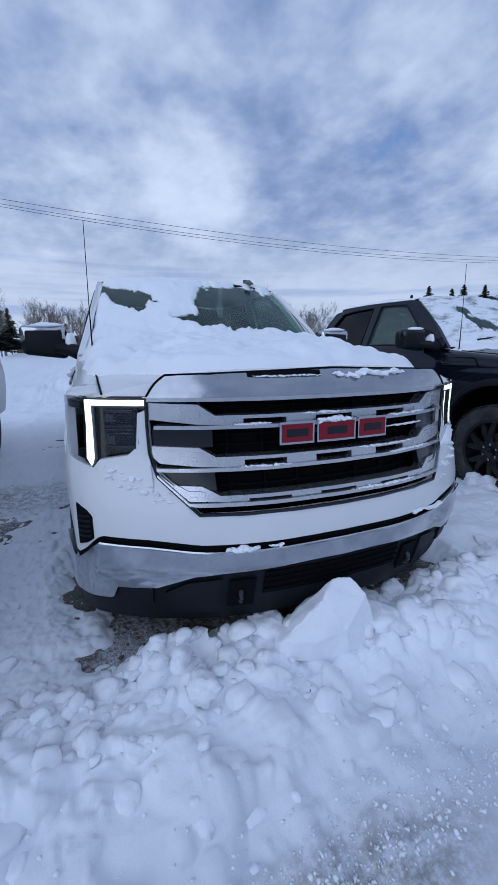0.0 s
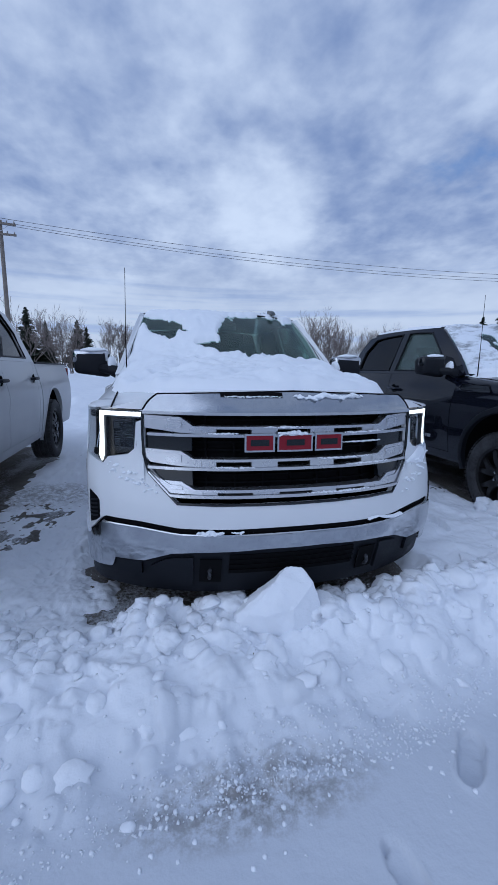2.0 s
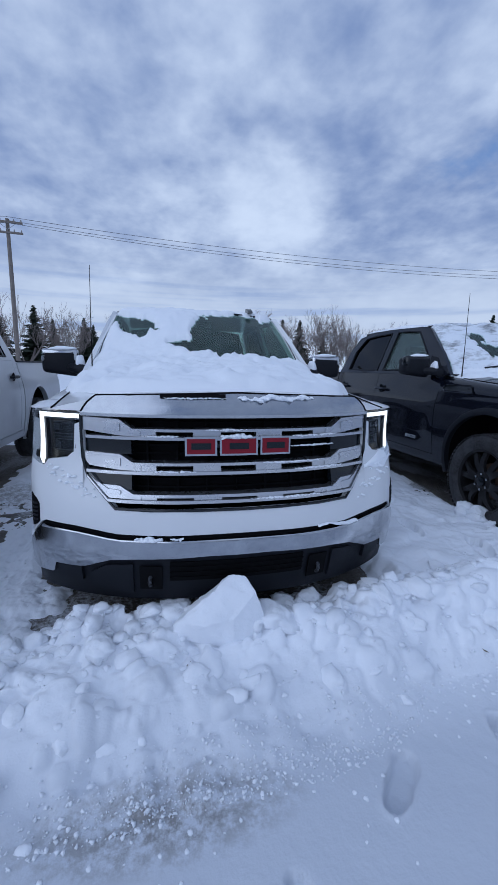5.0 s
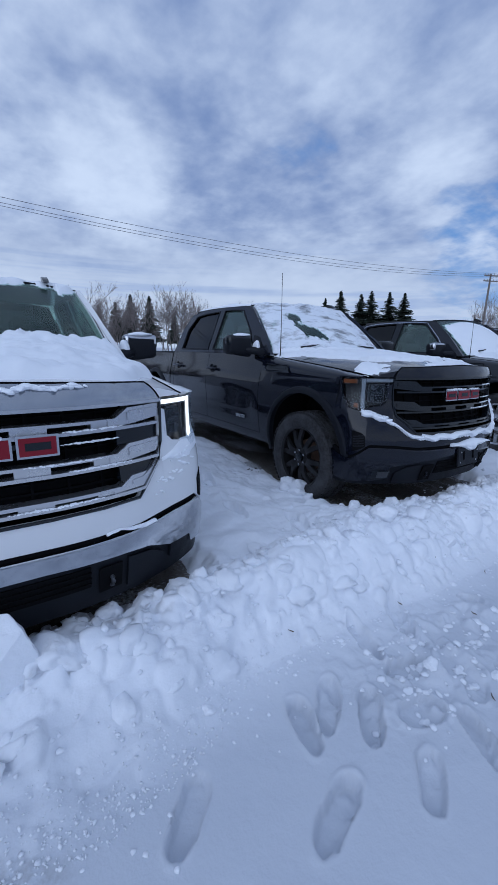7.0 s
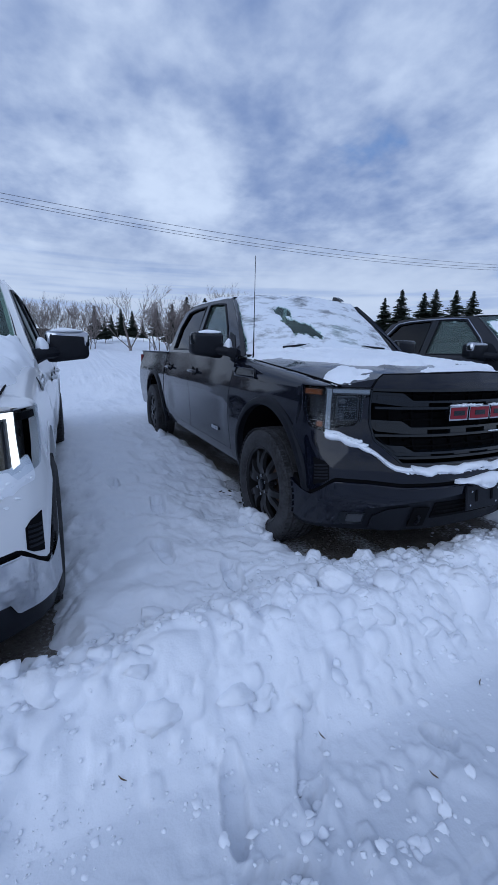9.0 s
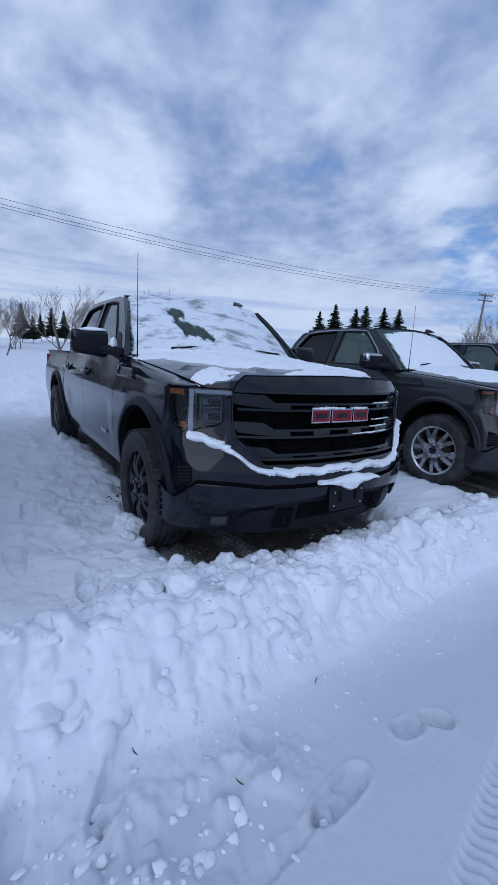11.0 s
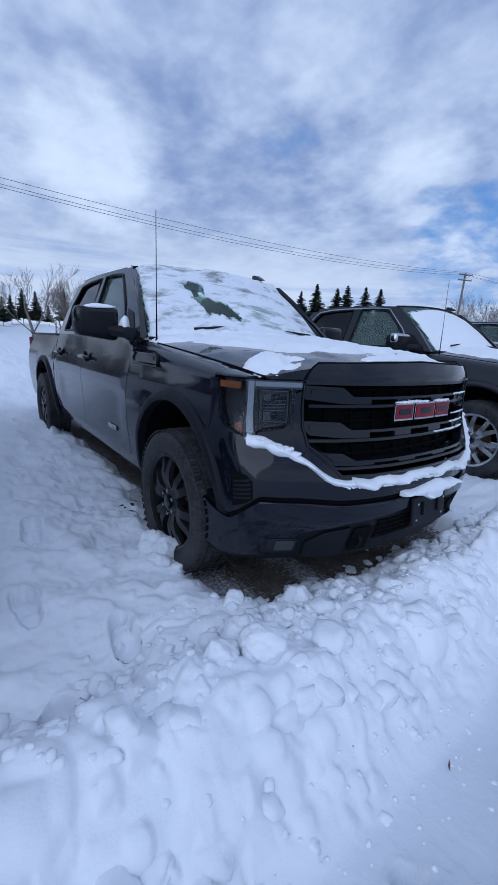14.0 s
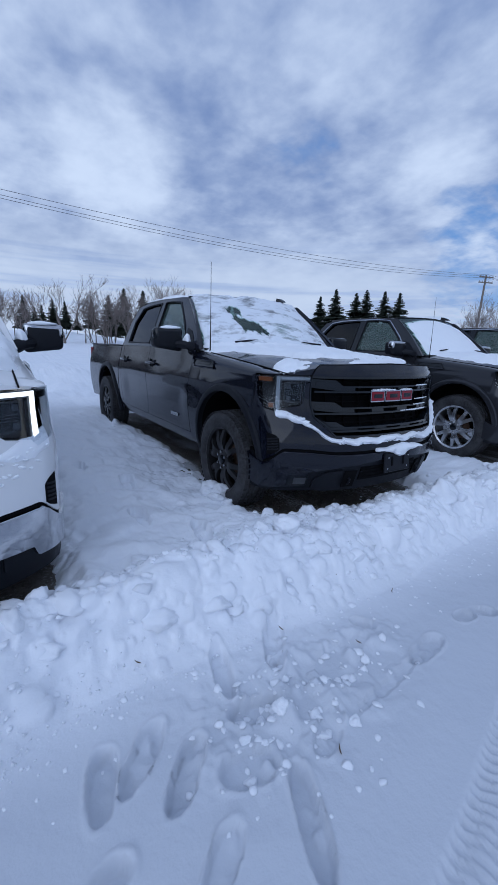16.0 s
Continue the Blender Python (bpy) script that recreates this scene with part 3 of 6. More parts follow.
def nose(u, z, off=0.0):
    """Point on the rounded front end: u across (past 1.0 it runs back along the side), off outward."""
    s, a = (1 if u >= 0 else -1), abs(u)
    if a <= 1.0:
        x, y = a, float(PLAN(a))
        b = min(1.0, a + 0.01)
        tx, ty = 0.01, float(PLAN(b) - PLAN(b - 0.01))
    else:
        y = 0.36 + (a - 1.0)
        x = float(WRAP(y))
        tx, ty = float(WRAP(y + 0.01) - WRAP(y)), 0.01
    k = math.hypot(tx, ty)
    blend = 1 - float(sstep(a, .93, 1.08))
    y += float(RAKE(z)) * blend
    x *= 1 + (.014 - .034 * float(sstep(z, .80, 1.06))) * float(sstep(a, .90, 1.0))
    return (s * (x + off * ty / k), y - off * tx / k, z)


def arch_z(y):
    for c in (ARCH_Y, ARCH_Y2):
        d = ARCH_R**2 - (y - c) ** 2
        if d > 0:
            return ARCH_Z + math.sqrt(d)
    return 0.0


def nose_panel(us, lo, hi, rows, off=0.0, depth=0.03):
    """A panel on the nose between two heights that vary across."""
    out, inn = [], []
    for u in us:
        a, b = float(lo(u)), float(hi(u))
        zs = [a + (b - a) * k / rows for k in range(rows + 1)]
        out.append([nose(u, z, off) for z in zs])
        inn.append([nose(u, z, off - depth) for z in zs])
    return slab(out, inn)


def both(us):
    us = sorted(us)
    return [-u for u in reversed(us) if u > 1e-6] + list(us)


def span(a, b, n):
    return [a + (b - a) * k / n for k in range(n + 1)]


SIDE = curve([.36, .42, .55, .75, .92, 1.04, 1.12, 1.20, 1.29], [.965, .985, 1.006, 1.028, 1.030, 1.014, .994, .974, .955])


def side_panel(ys, lo, hi, rows, off=0.0, depth=0.025, inset=None):
    out, inn = [], []
    for y in ys:
        a, b = lo(y), hi(y)
        zs = [a + (b - a) * k / rows for k in range(rows + 1)]
        dent = (lambda z: inset(y, z)) if inset else (lambda z: 0)
        out.append([(float(SIDE(z)) + off + dent(z), y, z) for z in zs])
        inn.append([(float(SIDE(z)) + off + dent(z) - depth, y, z) for z in zs])
    return slab(out, inn)


def house(y, z, d=0.0):
    """Point on the leaning side of the cab above the belt."""
    return (0.955 - (z - BELT) * 0.35 - d, y, z)


def hood_z(x, y):
    x = np.abs(np.asarray(x, float))
    y0 = PLAN(np.minimum(x, 0.95)) + 0.045
    v = np.clip((np.asarray(y, float) - y0) / (1.5 - y0), 0, 1)
    bulge = 0.014 * (1 - sstep(x, 0.40, 0.50)) * sstep(v, 0.02, 0.25)
    return 1.238 + 0.092 * v**0.8 - (0.088 - 0.03 * v) * (x / .87) ** 3 + bulge


def cowl(x):
    return 1.42 + .16 * (np.asarray(x) / .88) ** 2


def roof_front(x):
    return 2.10 + .10 * (np.asarray(x) / .735) ** 2


def top_z(x, y):
    """Height of hood, windscreen and roof over the plan."""
    x, y = np.asarray(x, float), np.asarray(y, float)
    c, r = cowl(x), roof_front(x)
    v = np.clip((y - c) / (r - c), 0, 1)
    zb, zt = 1.335 - .035 * (x / .88) ** 2, 1.868 - .03 * (x / .735) ** 2
    glass_z = zb + (zt - zb) * (v + 0.07 * np.sin(math.pi * v))
    roof_z = zt + .025 * np.sin(np.clip((y - r) / 1.8, 0, 1) * math.pi)
    return np.where(y < c, np.minimum(hood_z(x, y), 1.36), np.where(y < r, glass_z, roof_z))


WINDOW_F = [(1.84, 1.335), (2.01, 1.54), (2.29, 1.785), (2.50, 1.805), (2.73, 1.808), (2.77, 1.335)]
WINDOW_R = [(2.90, 1.335), (2.87, 1.808), (3.25, 1.800), (3.50, 1.775), (3.68, 1.60), (3.72, 1.335)]
CAB_LINE = [(1.50, 1.292), (1.72, 1.50), (2.13, 1.815), (2.28, 1.842), (2.7, 1.852), (3.4, 1.842), (3.70, 1.80), (3.86, 1.62), (3.985, 1.292)]


def wheel(truck, at, side, style):
    """Tyre with tread, rim with split spokes, hub cap and nuts. side: +1 or -1, the way it faces."""
    R, W = style["tyre"], 0.135
    prof = [(-W + .02, R * .67), (-W, R * .74), (-W - .004, R * .83), (-W + .012, R * .94), (-W + .035, R * .985)]
    for a in (-.075, -.03, .03, .075):
        prof += [(a - .007, R * .992), (a - .006, R * .972), (a + .006, R * .972), (a + .007, R * .992)]
    prof += [(W - .035, R * .985), (W - .012, R * .94), (W + .004, R * .83), (W, R * .74), (W - .02, R * .67)]
    g = [revolve(prof, 56)]
    for i in range(60):
        a = 2 * math.pi * i / 60
        for sx in (-1, 1):
            b = box(.040, .030, .008, (sx * (W - .030), 0, R * .982), .002, 1)
            g.append(shifted(b, Matrix.Rotation(a + (0.05 if sx > 0 else 0), 4, "X")))
        for k, sx in enumerate((-.052, 0, .052)):
            b = box(.034, .030, .008, (sx, 0, R * .992), 0)
            g.append(shifted(b, Matrix.Rotation(a + 0.035 * k, 4, "X")))
    turn = Matrix.Translation(at) @ Matrix.Rotation(radians(style.get("steer", 0) if at[1] < 2 else 0), 4, "Z")
    rim_mat, f = style["rim"], side
    t = part("wheel", shifted(merge(*g), turn), M["rubber"], truck, "worn black tyre dusted with salt")
    rr = R * .675
    barrel = revolve([(-.10 * f, rr), (-.09 * f, rr - .02), (.06 * f, rr - .03), (.105 * f, rr - .022), (.118 * f, rr - .004), (.115 * f, rr + .008)], 48)
    part("rim", shifted(barrel, turn), rim_mat, t)
    pieces = []
    for i in range(6):
        a = 2 * math.pi * (i + .25) / 6
        for sgn in (-1, 1):
            rows_o, rows_i = [], []
            for k in range(6):
                q = k / 5
                r = .055 + (rr - .018 - .055) * q
                spread = sgn * (0.10 + 0.13 * q) * (1.0 if q < 1 else 1.05)
                half = (.027 - .006 * q) / r
                lift = (.085 + .030 * math.sin(math.pi * min(1, q * 1.1)) + .006 * q) * f
                rows_o.append([(lift, r * math.sin(a + spread + d * half), r * math.cos(a + spread + d * half)) for d in (-1, -.5, .5, 1)])
                rows_i.append([(lift - .03 * f, r * math.sin(a + spread + d * half), r * math.cos(a + spread + d * half)) for d in (-1, -.5, .5, 1)])
            pieces.append(slab(rows_o, rows_i))
    hub = revolve([(.06 * f, .10), (.098 * f, .095), (.105 * f, .06), (.105 * f, .001)], 24)
    part("spokes", shifted(merge(hub, *pieces), turn), rim_mat, t)
    part("hub_cap", shifted(revolve([(.10 * f, .042), (.124 * f, .040), (.128 * f, .03), (.128 * f, .001)], 20), turn), M["gloss_black"], t)
    for i in range(6):
        a = 2 * math.pi * i / 6
        part("lug_nut", shifted(revolve([(.09 * f, .012), (.122 * f, .011), (.126 * f, .004), (.126 * f, .0005)], 8), turn @ Matrix.Translation((0, .07 * math.sin(a), .07 * math.cos(a)))), M["chrome"], t)
    part("brake_disc", shifted(revolve([(.0, .16), (.002, .02)], 24), turn), M["rust"], t)


def truck_front(truck, st):
    paint = st["paint"]
    gb = line([0, .57, .61, .702, .723], [.706, .706, .748, .84, .93])
    lamp_lo = line([.724, .757, .768, .80, .90, .925, .955, .99, 1.0, 1.06, 1.085], [1.10, 1.085, .955, .925, .905, .870, .884, .898, .908, .99, 1.13])
    bump_top = line([0, .41, .57, .76, .918, .945, .988, 1.03, 1.10], [.571, .567, .568, .588, .593, .565, .490, .505, .545])

    def fascia_lo(u):
        a = abs(u)
        z = bump_top(a) + .022
        if a > 1.0:
            z = max(z, arch_z(.36 + a - 1.0))
        return z

    def fascia_hi(u):
        a = abs(u)
        if a <= .57:
            return .704
        if a <= .724:
            return float(np.interp(a, [.57, .61, .702, .72, .7241], [.704, .746, .838, .93, 1.10]))
        return float(lamp_lo(a)) - .004 if a < 1.085 else 1.13

    us = both(span(0, .56, 12) + [.572, .59, .61, .64, .735, .70, .712, .72, .7242, .735, .747, .757, .768, .784, .80] + span(.83, .90, 3) + [.91, .925, .94, .955, .972, .99, 1.0, 1.02, 1.04, 1.06, 1.085, 1.10, 1.13])
    part("front_fascia", nose_panel(us, fascia_lo, fascia_hi, 9), paint, truck)

    # bonnet lip above the grille
    lip_hi = line([0, .65, .687, .715, .722], [1.238, 1.218, 1.190, 1.150, 1.142])
    part("hood_trim", nose_panel(both(span(0, .64, 16) + [.655, .735, .687, .70, .715, .722]), lambda u: 1.139, lip_hi, 5, .006, .05), st["lip"], truck)
    if st["pale_wings"]:
        # black sheet on the lip, painted shade of the open slot
        part("hood_slot_shade", nose_panel(span(-.36, -.06, 8), lambda u: 1.210 + .05 * max(0, -.30 - u), lambda u: 1.234, 1, .009, .006), M["matt_black"], truck)
    seam = [nose(u, z + .002, .006) for u, z in ((.722, 1.142), (.716, 1.150), (.702, 1.172), (.687, 1.190), (.668, 1.206), (.65, 1.2185), (.5, 1.223), (.25, 1.231), (0, 1.239))]
    part("lip_seam", tube(seam + [(-x, y, z) for x, y, z in reversed(seam[:-1])], .0045, 5), M["matt_black"], truck)
    part("lip_moulding", nose_panel(both(span(0, .72, 18)), lambda u: 1.126, lambda u: 1.140, 1, .014, .03), st["moulding"], truck)

    # grille: surround, dark back, ribs, three winged bars
    grille = part("grille", nose_panel(both(span(0, .56, 10) + [.58, .61, .65, .70, .72]), lambda u: float(gb(u)) + .004, lambda u: 1.134, 6, -.10, .01), M["matt_black"], truck, "dark grille with winged bars")
    edge = [nose(s * u, z, .004) for s in (1,) for u, z in ([(.0, .706)] + [(.2 * k, .706) for k in (1, 2)] + [(.57, .708), (.61, .75), (.70, .842), (.722, .93), (.725, 1.03), (.724, 1.13)])]
    rim = [(-x, y, z) for x, y, z in reversed(edge[1:])] + edge
    part("surround", tube(rim, .007, 6), st["surround"], grille)
    ribs = []
    for k in range(-4, 5):
        u = k * .148
        ribs.append(nose_panel([u - .005, u + .005], gb, lambda q: 1.13, 4, -.075, .02))
    for z in (.79, .825, .945, .985, 1.095):
        ribs.append(nose_panel(both(span(0, .5, 8)), lambda q, z=z: z - .004, lambda q, z=z: z + .004, 1, -.075, .02))
    part("ribs", merge(*ribs), M["matt_black"], grille)
    for wing_hi, wing_lo, mt, lt, lb in ((1.120, 1.040, 1.072, 1.036, 1.022), (.957, .876, .914, .876, .862), (.814, .736, .774, .752, .738)):
        wing = None
        for s in (1, -1):
            uw = [.455, .49, .52, .55, .60, .65, .69, .718]
            top_f = line([.455, .49, .55, .72], [mt, mt, wing_hi - .006, wing_hi])
            bot_f = line([.455, .55, .72], [lt, lt + .003, wing_lo + .018])
            lim = lambda u: max(float(bot_f(u)), float(gb(u)) + .012)
            wing = part("grille_wing", nose_panel([s * u for u in uw], lim, lambda u: max(float(top_f(u)), lim(u) + .004), 3, .0, .05), st["wing"], grille, st["wing_label"])
        for s in (1, -1):
            part("wing_panel", nose_panel([s * u for u in (.545, .56, .60, .65, .68, .692)], lambda u: lim(u) + .020, lambda u: max(float(top_f(u)) - .016, lim(u) + .022), 2, .007, .02), st["wing"], wing)
        part("upper_rail", nose_panel(both(span(0, .46, 12)), lambda u: mt - .013, lambda u: mt, 2, .0, .06), st["bar"], wing)
        part("lower_rail", nose_panel(both(span(0, .56, 14) + [.6, .65, .70]), lambda u: max(lb, float(gb(u)) + .004) if abs(u) > .57 else lb, lambda u: max(lt, float(gb(u)) + .014) if abs(u) > .57 else lt, 2, .012, .06), st["bar"], wing)
        for a, b in ((-.46, -.385), (-.215, -.085), (.085, .215), (.385, .46)):
            part("web", nose_panel(span(a, b, 3), lambda u: lt - .002, lambda u: mt - .011, 2, -.006, .04), st["bar"], wing)
        if st["pale_wings"] and lt > .8:
            # gloss black plates between the wings
            for s in (1, -1):
                part("dark_plate", nose_panel([s * u for u in (.50, .55, .60, .65, .69, .716)], lambda u: max(lb - .072, float(gb(u)) + .012), lambda u: max(lb - .002, float(gb(u)) + .016), 3, -.014, .03), M["gloss_black"], grille)
    # emblem: three plain red blocks with bright edges
    em = part("emblem", nose_panel(span(-.245, .245, 10), lambda u: .985, lambda u: 1.006, 1, .004, .04), M["gloss_black"], truck, "red emblem of three plain blocks with bright edges")
    for a, b in ((-.252, -.105), (-.092, .088), (.101, .250)):
        part("block_edge", nose_panel(span(a, b, 6), lambda u: .952, lambda u: 1.040, 3, .020, .02), M["chrome"], em)
        part("red_block", nose_panel(span(a + .009, b - .009, 6), lambda u: .961, lambda u: 1.031, 3, .0235, .006), M["emblem_red"], em)
        c = (a + b) / 2
        part("dark_slot", nose_panel(span(c - .045, c + .045, 3), lambda u: .982, lambda u: 1.012, 1, .025, .004), M["gloss_black"], em)

    # headlights
    for s in (1, -1):
        ul = [s * u for u in [.7245, .74, .757, .768, .784, .80, .83, .87, .90, .912, .925, .94, .955, .972, .99, 1.0, 1.02, 1.04, 1.06, 1.082]]
        hl = part("headlight", nose_panel(ul, lambda u: lamp_lo(u), lambda u: 1.139, 6, -.055, .02), M["lamp_dark"], truck, st["lamp_label"])
        part("bezel", nose_panel([s * u for u in (.757, .765, .772)], lambda u: .945, lambda u: 1.10, 3, .0, .05), M["gloss_black"], hl)
        part("light_bar", nose_panel([s * u for u in span(.732, .915, 7)], lambda u: 1.109, lambda u: 1.130, 2, .001, .03), st["drl"], hl, st["drl_label"])
        part("light_post", nose_panel([s * u for u in (.920, .928, .936, .943)], line([.920, .928, .943], [.905, .876, .905]), lambda u: 1.130, 5, .002, .03), st["drl"], hl, st["drl_label"])
        part("bar_housing", nose_panel([s * u for u in span(.728, .952, 8)], lambda u: 1.100, lambda u: 1.136, 2, -.006, .02), M["lamp_metal"], hl)
        part("post_housing", nose_panel([s * u for u in (.908, .926, .953)], line([.908, .926, .953], [.905, .862, .89]), lambda u: 1.10, 4, -.006, .02), st["post_back"], hl)
        part("projector", nose_panel([s * u for u in (.776, .783, .81, .85, .886, .893)], line([.776, .783, .886, .893], [.952, .942, .942, .952]), line([.776, .783, .886, .893], [1.078, 1.086, 1.086, 1.078]), 4, -.034, .012), M["lamp_metal"], hl)
        part("projector_lens", nose_panel([s * u for u in (.784, .81, .85, .885)], lambda u: .950, lambda u: 1.078, 3, -.029, .006), M["gloss_black"], hl)
        for z0, z1 in ((.955, .988), (1.043, 1.073)):
            part("reflector", nose_panel([s * u for u in (.852, .866, .880)], lambda u: z0, lambda u: z1, 1, -.026, .004), M["lamp_metal"], hl)
        for z in (.996, 1.010, 1.024):
            part("lamp_rib", nose_panel([s * u for u in (.790, .82, .85, .880)], lambda u: z, lambda u: z + .003, 1, -.026, .004), M["lamp_metal"], hl)
        part("marker", nose_panel([s * u for u in (.972, .99, 1.0, 1.02, 1.04, 1.058)], lambda u: 1.092, lambda u: 1.122, 2, -.001, .02), st["marker"], hl, st["marker_label"])
        part("lower_marker", nose_panel([s * u for u in (.957, .966, .976)], lambda u: .90 + .3 * (abs(u) - .953), lambda u: .935, 1, -.001, .02), st["marker"], hl)
        part("cover", nose_panel(ul, lambda u: float(lamp_lo(u)) + .002, lambda u: 1.138, 6, .010, .003), M["lens"], hl, "clear headlight cover").visible_shadow = False
        # upright vent slit
        vent = part("corner_vent", nose_panel([s * u for u in (.940, .955, .97, .985)], line([.94, .95, .985], [.60, .585, .552]), line([.94, .95, .985], [.685, .705, .722]), 4, .004, .02), M["matt_black"], truck)
        slats = [nose_panel([s * u for u in (.945, .965, .983)], lambda u, z=z: z - .4 * (abs(u) - .965), lambda u, z=z: z + .010 - .4 * (abs(u) - .965), 1, .006, .008) for z in (.595, .615, .635, .655, .675)]
        part("slats", merge(*slats), M["black_plastic"], vent)

    # bumper
    def b_hi(u):
        return float(bump_top(u))

    if st["chrome_bumper"]:
        b_lo = line([0, .16, .50, .60, .73, .868, .8685, .885, .89, 1.0, 1.10], [.489, .489, .474, .462, .404, .400, .400, .345, .338, .332, .336])
    else:
        b_lo = line([0, .09, .5, .76, .77, .9, 1.0, 1.10], [.513, .511, .473, .431, .32, .305, .30, .33])
    ub = both(span(0, .5, 10) + span(.55, .73, 4) + [.75, .765, .775, .80, .83, .868, .872, .885, .895, .91, .918, .93, .945, .96, .975, .988, 1.0, 1.015, 1.03, 1.06, 1.10])
    bumper = part("bumper", nose_panel(ub, b_lo, b_hi, 8, .012, .03), st["bumper"], truck, st["bumper_label"])
    roll = both(span(.0, .9, 18) + [.91, .918])
    part("bumper_roll", tube([nose(u, b_hi(u) - .004, .013) for u in roll], .006, 6), st["bumper"], bumper)
    part("gap_strip", nose_panel(ub, lambda u: b_hi(u) - .01, lambda u: b_hi(u) + .03, 1, -.012, .03), M["matt_black"], truck)
    low = line([0, .42, .74, .95, 1.05, 1.1], [.225, .222, .212, .222, .248, .268] if st["chrome_bumper"] else [.262, .262, .270, .272, .275, .29])
    va = part("air_dam", nose_panel(ub, low, lambda u: float(b_lo(u)) + .02, 6, -.012, .03), M["black_plastic"], truck)
    # black sheet in place of the opening's inner shade
    part("mouth_shade", nose_panel(both(span(0, .33, 6)), lambda u: .345, lambda u: .455, 2, -.004, .01), M["matt_black"], va)
    for z in (.365, .395, .425):
        part("fin", nose_panel(both(span(0, .33, 6)), lambda u, z=z: z, lambda u, z=z: z + .006, 1, .004, .02), M["matt_black"], va)
    for s in (1, -1):
        part("corner_pad", nose_panel([s * u for u in span(.50, .70, 6)], lambda u: .27 + .02 * (abs(u) > .66), line([.5, .62, .70], [.442, .428, .372]), 3, .004, .02), M["black_plastic"], va)
        # flat black sheet drawn for the shade around the tow hook
        part("hook_recess_shade", nose_panel([s * u for u in span(.365, .47, 3)], lambda u: .295, lambda u: .432, 2, .002, .006), M["matt_black"], va)
        hk = [nose(s * .42, .345 + .03 * math.sin(t), -.012 + .03 * math.cos(t)) for t in np.linspace(-1.4, 4.2, 9)]
        part("tow_hook", tube(hk, .010, 8), M["lamp_metal"] if st["chrome_bumper"] else M["black_plastic"], va, "forged tow hook")
        if st["chrome_bumper"]:
            part("step_pad", nose_panel([s * u for u in span(.745, .865, 5)], lambda u: .315, lambda u: .398, 3, .006, .02), M["black_plastic"], va)
        else:
            fog = part("fog_lamp", nose_panel([s * u for u in span(.745, .875, 4)], lambda u: .325, lambda u: .405, 2, .015, .01), M["gloss_black"], bumper)
            part("fog_lens", nose_panel([s * u for u in span(.755, .835, 3)], lambda u: .338, lambda u: .392, 2, .018, .006), M["lamp_metal"], fog, "small clear fog lamp")
    if st.get("plate"):
        pl = part("plate_bracket", shifted(box(.31, .018, .155, (0, 0, 0), .006, 1), pose(0.02, -.118, .475, -6, 0, 0)), M["black_plastic"], truck, "empty black number plate bracket")
        for x in (-.07, .07):
            part("slot", shifted(box(.022, .006, .075, (0, 0, 0), .003, 1), pose(0.02 + x, -.129, .487, -6, 0, 0)), M["matt_black"], pl)
        for x, z in ((-.12, .43), (.12, .43), (-.12, .52), (.12, .52), (0, .53)):
            part("screw", shifted(revolve([(-.132, .007), (-.134, .004), (-.134, .0003)], 8, "y"), pose(0.02 + x, 0, z)), M["satin"], pl)


